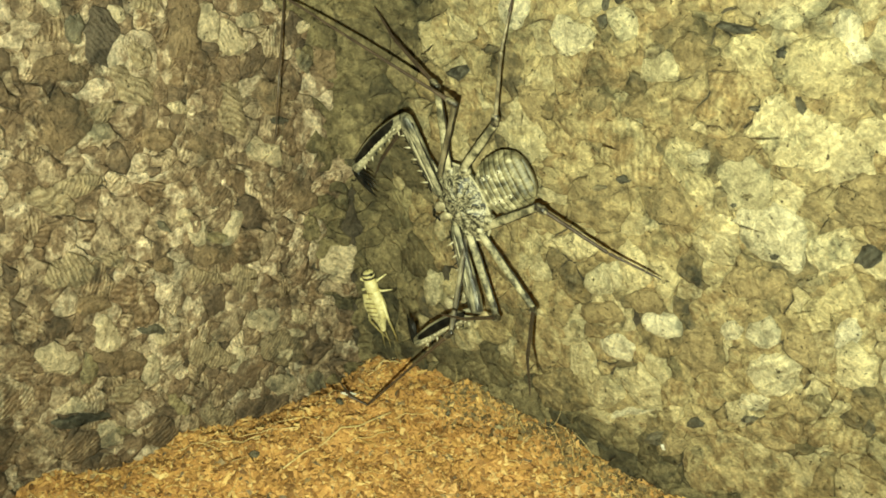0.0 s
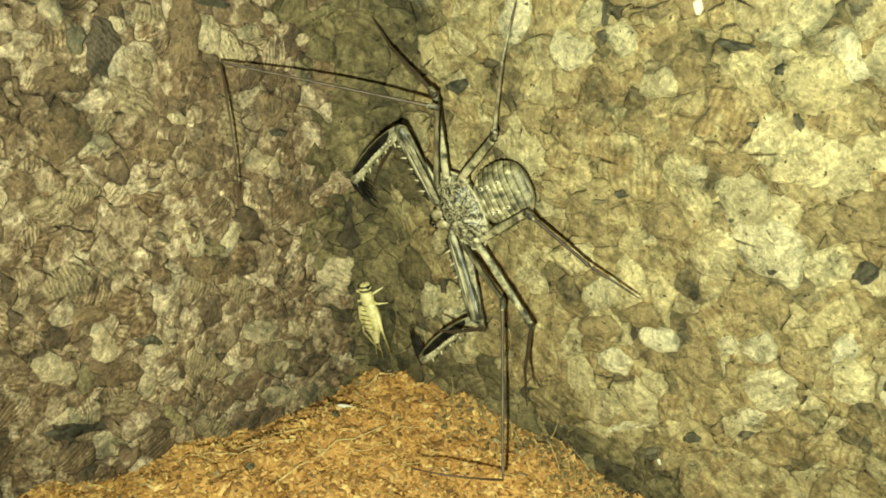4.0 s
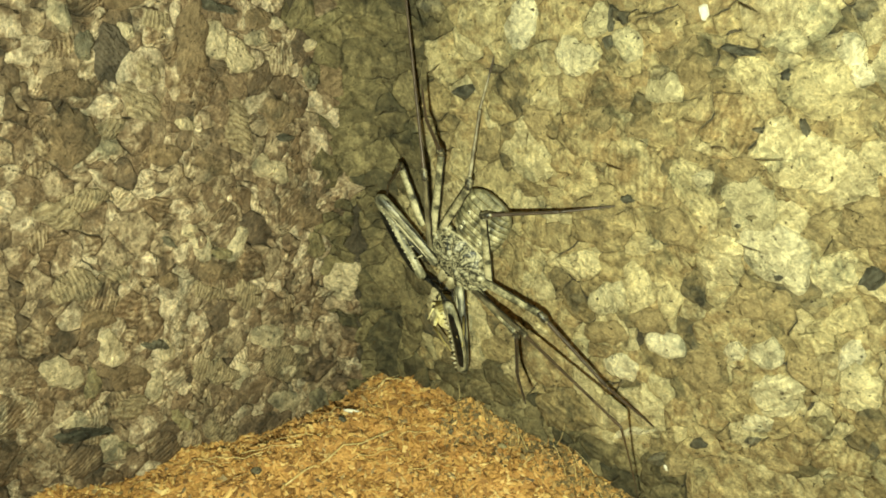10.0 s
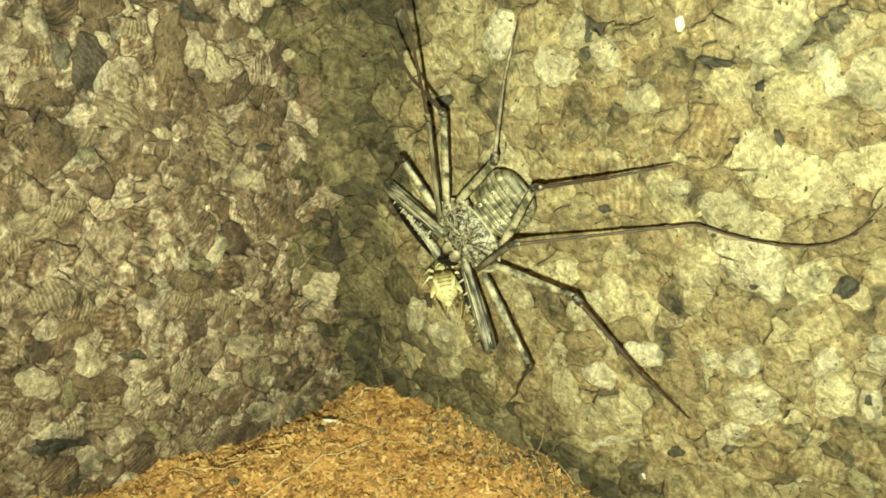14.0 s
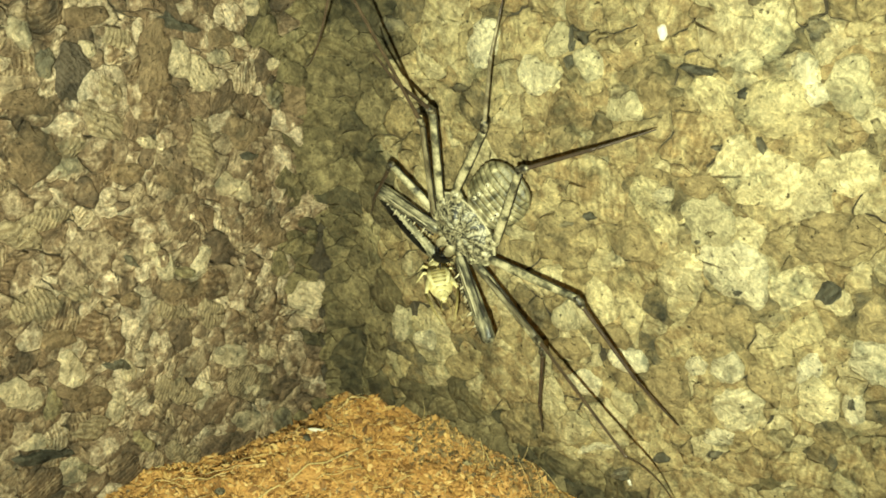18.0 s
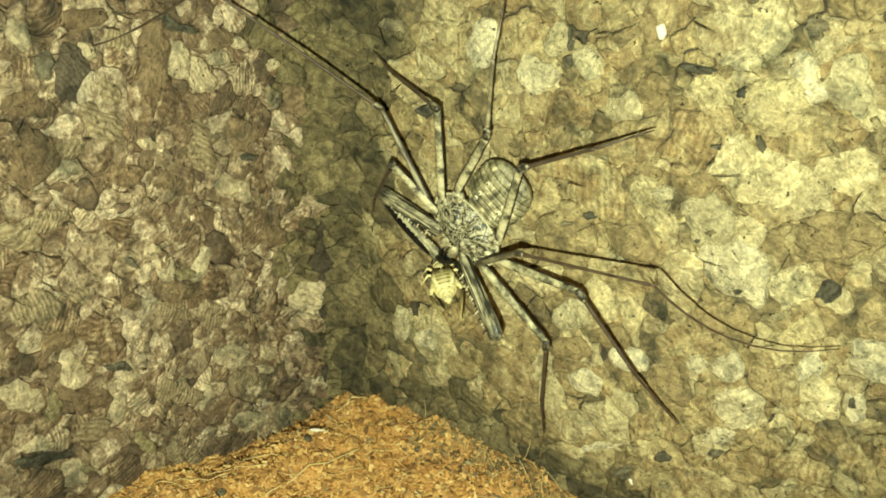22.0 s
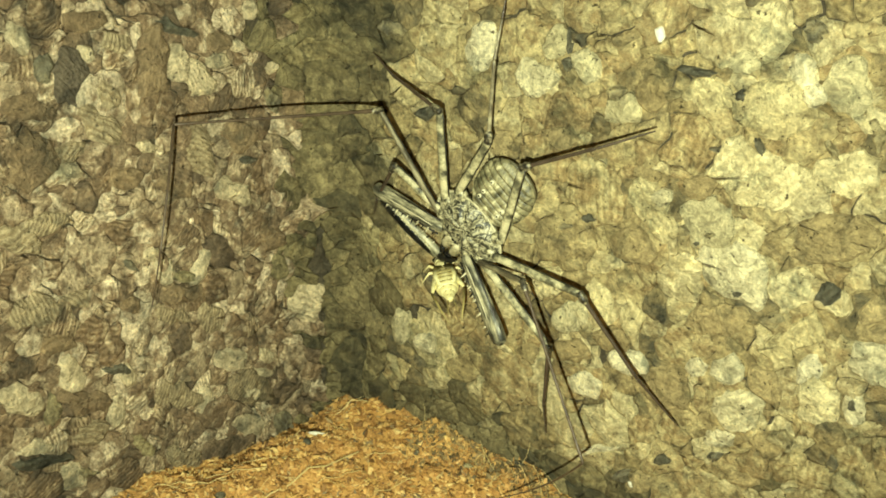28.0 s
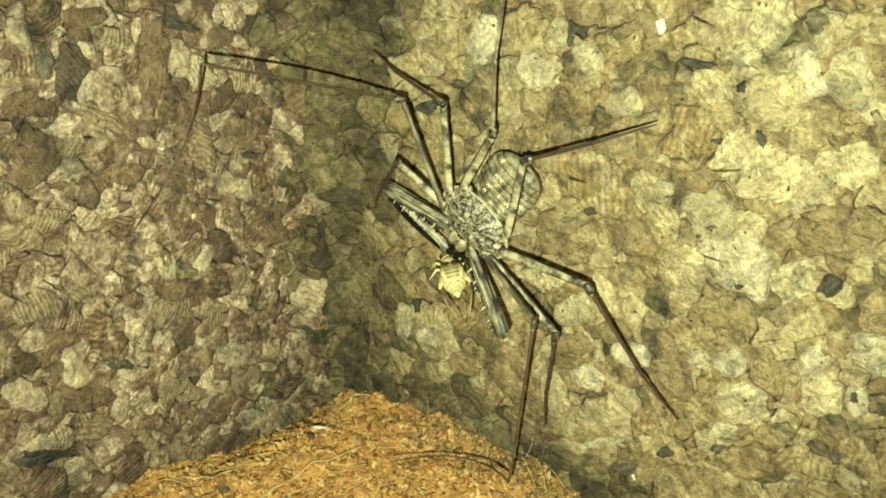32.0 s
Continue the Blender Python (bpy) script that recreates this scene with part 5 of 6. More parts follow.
def motions():
    body = [
        (0, 32.6, 45.7, -143.8), (1, 32.7, 46.5, -143.7), (2, 32.8, 46.5, -143.6), (3, 32.6, 46.5, -145.3), (6, 31.9, 46.3, -145.9), (7, 31.6, 46.2, -146.4),
        (8, 31.1, 45.6, -148.1), (8.1, 30.8, 45.3, -148.1), (8.2, 23.2, 32.2, -126.7), (8.3, 17.4, 22.3, -125.1), (8.4, 20.3, 29.8, -113.2), (8.5, 26.4, 33.2, -117.0),
        (8.6, 26.2, 34.0, -118.8), (8.7, 28.0, 36.6, -112.1), (9, 29.3, 36.4, -108.6), (10, 30.6, 37.0, -115.6), (11, 34.8, 42.2, -125.6), (12, 36.1, 43.4, -131.9),
        (13, 37.1, 44.5, -129.4), (14, 37.2, 46.1, -128.6), (17, 38.5, 48.5, -126.8), (18, 39.0, 49.4, -127.9), (19, 39.0, 49.5, -127.5), (20, 39.3, 49.6, -127.9),
        (21, 39.5, 49.8, -127.0), (22, 39.5, 49.5, -125.9), (23, 39.5, 49.7, -126.1), (24, 39.5, 49.9, -126.3), (25, 39.7, 50.0, -126.3), (28, 40.2, 50.6, -127.0),
        (29, 40.4, 50.4, -125.3), (30, 40.4, 50.5, -126.1), (31, 40.6, 50.7, -125.8), (32, 41.0, 50.6, -125.6)]
    legs = {
        "right_second": [
        (0, (20.9, -8.5, 57.9), (8.8, -2.5, 42.6)),
        (1, (20.5, -8.5, 58.2), (8.3, -2.5, 42.8)),
        (2, (20.5, -8.5, 58.4), (8.3, -2.4, 43.0)),
        (3, (20.5, -8.5, 58.6), (8.8, -2.5, 42.8)),
        (6, (19.8, -8.5, 59.3), (8.4, -1.4, 43.8)),
        (7, (19.6, -8.5, 59.5), (8.4, -1.5, 43.9)),
        (8, (19.4, -8.5, 59.3), (8.1, -1.7, 43.7)),
        (8.2, (17.1, -8.5, 52.3), (6.1, -3.9, 35.7)),
        (8.4, (15.6, -8.5, 47.2), (3.5, -1.3, 32.4)),
        (8.6, (18.1, -8.5, 50.1), (28.9, -25.6, 53.3)),
        (9, (18.2, -8.5, 50.9), (29.6, -25.2, 54.0)),
        (10, (19.0, -8.5, 53.3), (30.1, -25.3, 56.9)),
        (11, (22.9, -8.5, 56.3), (33.8, -25.3, 60.5)),
        (12, (24.3, -8.5, 57.5), (35.1, -25.6, 61.1)),
        (13, (24.0, -8.5, 57.6), (34.7, -25.6, 61.2)),
        (14, (24.1, -8.5, 57.9), (35.1, -25.4, 61.3)),
        (17, (24.2, -8.5, 57.9), (34.8, -26.0, 58.5)),
        (18, (25.0, -8.5, 58.6), (14.2, -0.6, 43.2)),
        (20, (25.4, -8.5, 59.0), (14.7, -0.7, 43.5)),
        (22, (25.3, -8.5, 58.8), (14.3, -0.6, 43.3)),
        (25, (25.6, -8.5, 59.4), (14.6, -0.6, 44.0)),
        (28, (25.9, -8.5, 59.2), (14.9, -0.4, 44.0)),
        (29, (26.0, -8.5, 59.0), (14.6, -0.6, 43.9)),
        (30, (26.1, -8.5, 59.2), (14.6, -0.6, 44.1)),
        (31, (26.1, -8.5, 59.3), (14.7, -0.9, 44.1)),
        (32, (26.4, -8.5, 59.0), (14.8, -0.9, 43.9))],
        "right_third": [
        (0, (28.1, -8.5, 66.9), (9.0, -2.1, 75.8)),
        (1, (27.8, -8.5, 68.1), (8.3, -1.3, 75.3)),
        (2, (27.8, -8.5, 68.3), (8.3, -1.4, 75.4)),
        (3, (27.9, -8.5, 68.1), (8.5, -2.4, 76.5)),
        (6, (27.6, -8.5, 67.5), (8.3, -1.2, 75.2)),
        (7, (27.8, -8.5, 67.5), (8.5, -1.2, 75.2)),
        (8, (27.4, -8.5, 67.6), (8.4, -0.7, 75.5)),
        (8.2, (18.5, -8.5, 49.3), (23.0, -22.5, 65.7)),
        (8.4, (19.7, -8.5, 48.4), (25.0, -23.6, 63.5)),
        (8.6, (22.7, -8.5, 53.6), (27.4, -25.1, 67.3)),
        (9, (22.5, -8.5, 54.5), (28.3, -26.5, 65.8)),
        (10, (28.1, -8.5, 58.2), (33.7, -21.5, 75.0)),
        (11, (29.8, -8.5, 63.5), (33.1, -22.0, 80.5)),
        (12, (32.0, -8.5, 65.9), (32.9, -23.2, 82.2)),
        (13, (32.6, -8.5, 66.3), (14.7, -0.7, 76.5)),
        (14, (32.8, -8.5, 68.3), (33.7, -24.0, 83.9)),
        (17, (33.0, -8.5, 69.2), (33.7, -25.0, 83.7)),
        (18, (33.5, -8.5, 70.4), (34.9, -25.9, 83.9)),
        (19, (34.0, -8.5, 71.0), (35.0, -26.0, 84.3)),
        (20, (34.3, -8.5, 71.4), (35.2, -26.0, 84.6)),
        (22, (34.5, -8.5, 71.1), (14.5, -0.5, 75.6)),
        (23, (34.4, -8.5, 71.3), (14.3, -0.7, 75.7)),
        (25, (34.8, -8.5, 71.9), (14.6, -0.8, 75.8)),
        (28, (35.1, -8.5, 71.3), (15.0, -0.9, 75.9)),
        (29, (35.2, -8.5, 71.4), (14.9, -1.3, 76.0)),
        (31, (35.4, -8.5, 71.6), (15.0, -1.4, 75.9)),
        (32, (35.7, -8.5, 71.6), (15.2, -1.4, 75.5))],
        "right_fourth": [
        (0, (40.1, -8.5, 63.4), (43.7, -10.8, 85.5)),
        (1, (40.3, -8.5, 63.4), (43.8, -12.1, 85.3)),
        (2, (40.3, -8.5, 63.6), (43.9, -12.0, 85.5)),
        (3, (40.2, -8.5, 63.2), (43.2, -10.2, 85.5)),
        (6, (39.7, -8.5, 63.2), (39.3, -2.9, 85.0)),
        (7, (40.0, -8.5, 63.4), (38.5, -1.9, 84.9)),
        (8, (39.6, -8.5, 63.5), (41.7, -7.0, 85.9)),
        (8.2, (23.9, -8.5, 43.0), (33.3, -11.6, 63.2)),
        (8.3, (18.5, -8.5, 35.2), (29.5, -7.9, 54.7)),
        (8.4, (24.3, -8.5, 47.6), (34.5, -9.0, 67.6)),
        (8.5, (31.6, -8.5, 50.7), (40.7, -6.1, 71.2)),
        (9, (31.3, -8.5, 53.8), (32.5, -0.4, 74.8)),
        (10, (34.1, -8.5, 53.6), (33.4, -1.6, 75.0)),
        (11, (39.7, -8.5, 63.7), (41.5, -1.6, 85.1)),
        (12, (42.3, -8.5, 62.5), (42.1, -2.6, 84.2)),
        (13, (42.8, -8.5, 62.2), (42.4, -2.8, 83.9)),
        (14, (43.2, -8.5, 62.5), (42.4, -3.0, 84.3)),
        (17, (42.8, -8.5, 69.5), (47.9, -12.8, 91.0)),
        (18, (43.7, -8.5, 69.6), (47.3, -11.2, 91.7)),
        (19, (43.8, -8.5, 69.4), (46.7, -9.4, 91.7)),
        (20, (44.2, -8.5, 69.5), (47.6, -11.4, 91.5)),
        (22, (44.4, -8.5, 68.6), (46.9, -9.7, 90.9)),
        (23, (44.3, -8.5, 68.6), (46.0, -8.1, 91.0)),
        (25, (44.6, -8.5, 68.7), (46.0, -7.7, 91.2)),
        (28, (44.9, -8.5, 68.4), (45.9, -7.6, 90.9)),
        (29, (45.1, -8.5, 68.6), (46.5, -9.0, 91.0)),
        (31, (45.2, -8.5, 68.5), (46.8, -9.4, 90.9)),
        (32, (45.5, -8.5, 68.5), (47.8, -11.0, 90.7))],
        "left_second": [
        (0, (42.6, -8.5, 26.6), (45.0, -28.6, 38.5)),
        (1, (42.1, -8.5, 26.6), (44.7, -28.7, 38.2)),
        (2, (42.0, -8.5, 26.5), (44.8, -28.7, 38.2)),
        (3, (40.0, -8.5, 25.8), (44.2, -28.4, 37.7)),
        (6, (40.4, -8.5, 26.6), (43.9, -28.9, 37.6)),
        (7, (40.0, -8.5, 26.0), (43.3, -28.8, 37.4)),
        (8, (39.6, -8.5, 25.4), (43.2, -28.6, 37.0)),
        (8.2, (32.7, -8.5, 16.9), (44.1, -27.2, 25.4)),
        (8.5, (38.6, -8.5, 25.6), (54.1, -25.8, 29.2)),
        (9, (44.6, -8.5, 28.8), (59.4, -26.7, 30.1)),
        (10, (45.9, -8.5, 28.4), (59.9, -27.3, 30.8)),
        (11, (51.7, -8.5, 23.2), (59.9, -28.1, 33.1)),
        (12, (52.6, -8.5, 25.2), (60.4, -29.0, 33.6)),
        (13, (52.7, -8.5, 26.0), (61.0, -28.8, 34.5)),
        (14, (53.3, -8.5, 26.5), (62.2, -28.3, 35.6)),
        (17, (57.9, -8.5, 33.7), (55.8, -1.1, 11.5)),
        (18, (58.2, -8.5, 33.9), (56.6, -1.9, 11.4)),
        (19, (57.9, -8.5, 35.4), (57.3, -2.5, 12.7)),
        (20, (58.2, -8.5, 35.0), (57.5, -2.9, 12.1)),
        (22, (58.6, -8.5, 35.1), (57.4, -3.4, 12.2)),
        (24, (58.6, -8.5, 35.5), (57.3, -3.2, 12.7)),
        (25, (58.8, -8.5, 35.7), (57.7, -3.4, 12.8)),
        (28, (59.2, -8.5, 35.1), (57.4, -2.4, 12.5)),
        (29, (59.4, -8.5, 35.7), (57.7, -3.6, 12.8)),
        (31, (59.7, -8.5, 35.6), (57.7, -3.4, 12.8)),
        (32, (60.0, -8.5, 36.6), (57.5, -4.3, 13.6))],
        "left_third": [
        (0, (50.0, -8.5, 31.4), (64.5, -32.8, 34.5)),
        (1, (50.2, -8.5, 31.6), (64.3, -33.1, 34.6)),
        (2, (50.2, -8.5, 31.9), (64.6, -33.0, 34.4)),
        (3, (50.2, -8.5, 31.0), (64.4, -32.9, 35.3)),
        (6, (50.1, -8.5, 30.8), (64.4, -32.9, 34.0)),
        (7, (49.9, -8.5, 30.8), (64.6, -32.7, 34.0)),
        (8, (49.6, -8.5, 30.5), (64.4, -32.6, 33.9)),
        (8.2, (36.4, -8.5, 22.3), (59.0, -24.7, 28.8)),
        (8.3, (26.4, -8.5, 17.3), (53.4, -16.9, 21.4)),
        (8.5, (40.7, -8.5, 32.5), (64.9, -23.5, 34.0)),
        (9, (43.7, -8.5, 35.5), (56.4, -0.4, 11.3)),
        (10, (50.5, -8.5, 34.3), (71.3, -1.7, 16.1)),
        (11, (59.4, -8.5, 38.9), (85.9, -19.0, 37.7)),
        (12, (59.6, -8.5, 41.8), (80.2, -0.4, 23.8)),
        (13, (60.1, -8.5, 42.4), (80.9, -1.4, 24.3)),
        (14, (60.6, -8.5, 43.4), (80.6, -1.6, 24.3)),
        (17, (62.6, -8.5, 44.6), (81.3, -1.7, 24.1)),
        (18, (63.4, -8.5, 45.5), (81.3, -1.6, 24.4)),
        (19, (63.2, -8.5, 46.1), (80.6, -1.8, 24.6)),
        (20, (63.4, -8.5, 46.3), (81.2, -2.3, 24.9)),
        (22, (63.5, -8.5, 46.7), (81.5, -2.9, 25.4)),
        (24, (63.5, -8.5, 46.7), (80.9, -2.1, 25.0)),
        (25, (63.6, -8.5, 47.0), (81.0, -2.3, 25.3)),
        (28, (63.9, -8.5, 46.9), (81.4, -2.4, 25.2)),
        (29, (64.5, -8.5, 46.8), (80.8, -1.3, 24.5)),
        (31, (64.7, -8.5, 47.2), (81.0, -2.0, 24.7)),
        (32, (64.7, -8.5, 47.5), (81.1, -2.7, 24.9))],
        "left_fourth": [
        (0, (49.4, -8.5, 51.1), (70.8, -4.9, 43.6)),
        (1, (49.7, -8.5, 51.3), (71.0, -5.1, 43.4)),
        (2, (49.5, -8.5, 51.2), (70.9, -5.1, 43.4)),
        (3, (47.7, -8.5, 52.0), (68.6, -5.9, 42.8)),
        (6, (47.3, -8.5, 51.7), (68.0, -6.5, 41.8)),
        (7, (47.3, -8.5, 51.4), (68.0, -6.3, 41.8)),
        (8, (46.9, -8.5, 51.0), (67.7, -6.2, 41.4)),
        (8.2, (35.6, -8.5, 38.9), (57.0, -1.2, 34.7)),
        (8.3, (24.2, -8.5, 25.5), (43.9, -0.4, 27.1)),
        (8.5, (41.7, -8.5, 45.2), (60.7, -9.2, 58.1)),
        (9, (38.2, -8.5, 47.8), (56.8, -0.4, 54.3)),
        (10, (37.4, -8.5, 49.2), (58.2, -0.5, 54.6)),
        (11, (43.5, -8.5, 54.3), (63.9, -0.4, 57.8)),
        (12, (51.5, -8.5, 58.0), (71.3, -2.9, 68.4)),
        (13, (51.2, -8.5, 58.7), (71.5, -4.0, 68.6)),
        (14, (51.0, -8.5, 60.1), (72.0, -4.8, 68.7)),
        (17, (51.5, -8.5, 62.9), (70.7, -3.6, 74.7)),
        (18, (50.8, -8.5, 64.5), (70.8, -4.1, 75.0)),
        (19, (50.8, -8.5, 64.7), (70.8, -3.8, 75.1)),
        (20, (50.9, -8.5, 64.8), (71.1, -4.4, 75.1)),
        (22, (51.0, -8.5, 64.8), (71.3, -5.5, 75.3)),
        (25, (51.0, -8.5, 65.2), (71.3, -4.9, 75.4)),
        (28, (51.5, -8.5, 65.6), (71.9, -6.7, 76.0)),
        (29, (51.4, -8.5, 65.6), (71.8, -6.7, 76.0)),
        (31, (51.6, -8.5, 65.8), (72.1, -7.3, 76.1)),
        (32, (51.5, -8.5, 65.6), (72.0, -6.7, 75.9))],
        "right_whip": [
        (0, (34.5, -12.4, 65.5), (2.9, -18.0, 79.5), (12.2, -29.2, 70.7), (6.5, -25.8, 56.1)),
        (1, (35.8, -12.8, 65.7), (8.6, -14.8, 87.7), (10.6, -20.2, 71.7), (1.4, -20.7, 58.7)),
        (2, (36.2, -12.9, 65.5), (9.0, -15.3, 87.5), (11.9, -20.3, 71.5), (5.3, -23.6, 57.3)),
        (3, (38.1, -11.5, 65.0), (11.4, -18.5, 86.6), (12.7, -24.7, 70.8), (9.1, -31.1, 56.6)),
        (3.5, (34.0, -12.8, 66.4), (2.9, -27.0, 74.0), (12.1, -37.0, 63.9), (5.8, -33.5, 49.6)),
        (5.5, (27.9, -14.6, 66.7), (20.5, -47.7, 75.3), (13.9, -41.9, 60.8), (7.6, -35.8, 47.4)),
        (6, (27.7, -16.2, 65.9), (20.3, -49.7, 73.2), (14.7, -44.2, 58.1), (10.3, -41.4, 43.0)),
        (7, (25.7, -16.1, 65.9), (18.7, -49.7, 72.6), (11.1, -44.1, 58.5), (8.6, -47.1, 43.0)),
        (8, (31.8, -14.9, 65.3), (22.6, -45.9, 78.7), (19.8, -42.3, 62.3), (17.8, -48.7, 47.8)),
        (8.1, (31.3, -14.6, 65.1), (21.7, -45.4, 78.7), (19.2, -42.4, 62.1), (17.2, -48.2, 47.4)),
        (8.4, (15.4, -5.1, 50.3), (10.2, -14.2, 83.7), (10.9, -21.0, 68.2), (17.4, -35.6, 68.7)),
        (9, (24.6, -13.3, 55.3), (12.4, -15.2, 88.0), (12.8, -22.4, 72.6), (15.0, -38.0, 69.5)),
        (10, (29.0, -14.2, 55.9), (16.5, -5.2, 87.3), (22.3, -16.4, 98.8), (9.8, -8.1, 104.3)),
        (11, (31.8, -13.6, 62.3), (13.3, -2.2, 89.8), (18.7, -12.9, 101.9), (6.8, -4.0, 107.8)),
        (12, (31.5, -11.1, 65.1), (10.0, -3.1, 91.5), (15.3, -13.0, 104.3), (3.3, -4.4, 110.5)),
        (13, (28.6, -9.9, 65.9), (30.1, -26.1, 96.9), (37.5, -36.8, 107.9), (25.2, -27.3, 111.9)),
        (14, (31.4, -11.0, 67.8), (37.4, -28.1, 97.7), (44.2, -39.4, 108.4), (32.2, -29.5, 112.1)),
        (17, (34.1, -10.5, 70.1), (40.4, -29.3, 98.9), (48.2, -42.0, 107.1), (35.2, -32.7, 108.4)),
        (18, (35.2, -13.8, 70.1), (35.8, -35.1, 97.8), (27.3, -29.4, 84.2), (16.1, -20.5, 77.0)),
        (19, (29.8, -10.6, 70.7), (29.4, -40.0, 89.6), (25.2, -35.7, 73.7), (17.7, -33.8, 59.7)),
        (20, (21.9, -9.1, 67.5), (21.3, -42.9, 76.7), (15.7, -38.6, 61.2), (10.5, -34.4, 46.7)),
        (20.5, (27.3, -12.2, 69.7), (20.0, -45.2, 79.0), (15.0, -40.3, 63.5), (8.6, -36.7, 49.2)),
        (21, (32.6, -12.3, 70.9), (10.5, -30.8, 90.7), (0.7, -34.2, 77.2), (0.6, -46.4, 66.8)),
        (22, (22.8, -8.1, 67.8), (1.5, -26.5, 88.6), (0.5, -42.7, 83.6), (0.6, -58.7, 83.7)),
        (23, (28.6, -9.9, 70.4), (3.0, -14.5, 93.9), (8.2, -30.5, 96.2), (16.7, -44.0, 95.0)),
        (24, (32.9, -11.0, 71.2), (9.1, -1.3, 95.0), (15.7, -16.6, 98.5), (23.7, -30.4, 97.3)),
        (25, (35.9, -10.7, 71.4), (7.6, -7.1, 91.7), (14.0, -21.6, 85.5), (22.1, -34.0, 79.4)),
        (27.5, (20.1, -12.9, 64.8), (6.7, -45.1, 67.0), (15.4, -58.5, 61.1), (5.6, -55.8, 48.7)),
        (28, (25.4, -11.4, 69.5), (11.6, -43.4, 72.9), (20.0, -53.8, 62.4), (15.2, -54.1, 47.1)),
        (29, (20.1, -13.4, 63.9), (19.2, -48.4, 62.0), (18.7, -47.8, 45.0), (17.7, -52.6, 29.8)),
        (30, (19.0, -17.0, 59.4), (20.1, -51.7, 54.7), (15.7, -50.3, 38.3), (9.7, -47.2, 23.9)),
        (31, (19.3, -16.8, 60.0), (11.6, -50.8, 57.1), (4.5, -50.4, 41.7), (11.2, -64.1, 36.8)),
        (31.5, (20.9, -12.7, 65.1), (19.0, -47.1, 70.8), (8.6, -48.0, 57.4), (17.5, -61.1, 55.2)),
        (32, (28.8, -10.2, 70.8), (15.6, -40.8, 81.6), (7.9, -39.4, 66.6), (6.9, -50.5, 55.1))],
        "left_whip": [
        (0, (38.4, -16.8, 26.0), (21.0, -19.8, 3.0), (14.5, -18.9, 3.1), (3.0, -10.4, -1.5)),
        (1, (43.3, -18.6, 28.4), (29.2, -22.3, 3.4), (22.7, -21.6, 3.8), (15.2, -17.6, 3.5)),
        (2, (46.5, -20.0, 30.8), (38.2, -26.0, 3.6), (30.9, -25.3, 4.1), (20.5, -21.4, 4.2)),
        (3, (50.3, -15.8, 40.5), (63.2, -30.5, 19.1), (62.8, -44.5, 28.7), (50.1, -39.9, 20.1)),
        (6, (48.3, -19.4, 31.3), (44.0, -26.9, 3.6), (35.8, -28.0, 4.5), (28.7, -29.1, 5.0)),
        (7, (46.8, -18.9, 30.4), (38.3, -25.5, 3.5), (29.8, -27.9, 4.4), (21.1, -28.3, 4.8)),
        (8, (43.5, -18.7, 27.5), (28.3, -17.1, 2.9), (18.8, -13.1, 3.2), (3.9, -2.8, -0.8)),
        (8.3, (35.8, -13.5, 17.0), (59.2, -30.0, 21.7), (53.1, -22.7, 7.6), (59.4, -35.8, 14.2)),
        (9, (47.7, -17.2, 31.3), (62.3, -8.8, 7.5), (63.9, -15.7, 7.1), (62.8, -20.6, 4.3)),
        (10, (50.3, -14.1, 33.5), (75.9, -27.5, 34.8), (72.3, -11.7, 14.2), (74.3, -8.9, 3.4)),
        (11, (52.5, -14.4, 42.3), (80.2, -22.5, 43.9), (90.4, -11.6, 26.9), (105.9, -2.8, 21.6)),
        (12, (52.8, -12.7, 45.7), (81.0, -18.0, 48.9), (96.5, -12.3, 41.2), (106.8, -3.0, 37.5)),
        (13, (52.6, -13.6, 48.5), (78.3, -22.2, 58.5), (91.4, -11.8, 52.8), (104.7, -3.0, 52.1)),
        (14, (50.8, -14.1, 52.0), (76.5, -3.8, 60.0), (92.8, -3.4, 61.5), (100.2, -2.8, 68.7)),
        (17, (57.9, -12.6, 41.7), (85.9, -19.5, 39.4), (93.6, -11.7, 29.6), (101.0, -3.0, 19.3)),
        (18, (57.6, -10.2, 36.8), (81.7, -25.8, 34.1), (82.4, -11.9, 21.0), (84.7, -3.0, 8.6)),
        (19, (58.2, -10.3, 38.4), (77.6, -3.9, 17.6), (82.5, -3.7, 15.7), (85.0, -2.7, 9.0)),
        (20, (59.2, -10.7, 45.8), (85.6, -22.1, 47.5), (96.7, -11.7, 34.8), (108.6, -3.0, 22.3)),
        (21, (57.8, -13.3, 49.7), (84.7, -22.8, 54.0), (97.4, -11.9, 44.1), (110.7, -2.6, 36.3)),
        (22, (55.1, -14.5, 53.4), (81.3, -24.1, 61.0), (92.6, -11.6, 49.2), (106.1, -2.7, 50.6)),
        (23, (51.3, -14.5, 57.2), (73.2, -25.3, 72.6), (79.3, -12.0, 68.3), (80.1, -2.9, 70.4)),
        (23.5, (52.7, -17.6, 54.5), (72.5, -36.1, 64.8), (69.6, -24.6, 52.5), (64.9, -15.0, 40.6)),
        (24, (46.1, -10.0, 33.9), (48.7, -7.0, 14.8), (47.5, -3.4, 4.0), (51.7, -14.7, 4.0)),
        (25, (46.0, -10.0, 33.9), (49.1, -8.0, 7.8), (51.7, -10.3, 4.0), (56.7, -17.0, 4.0)),
        (28, (57.8, -16.2, 50.3), (75.9, -26.6, 30.2), (66.8, -20.6, 17.2), (56.2, -16.3, 6.0)),
        (29, (59.5, -15.2, 46.1), (71.6, -26.3, 22.2), (61.3, -17.0, 12.5), (50.4, -8.5, 4.4)),
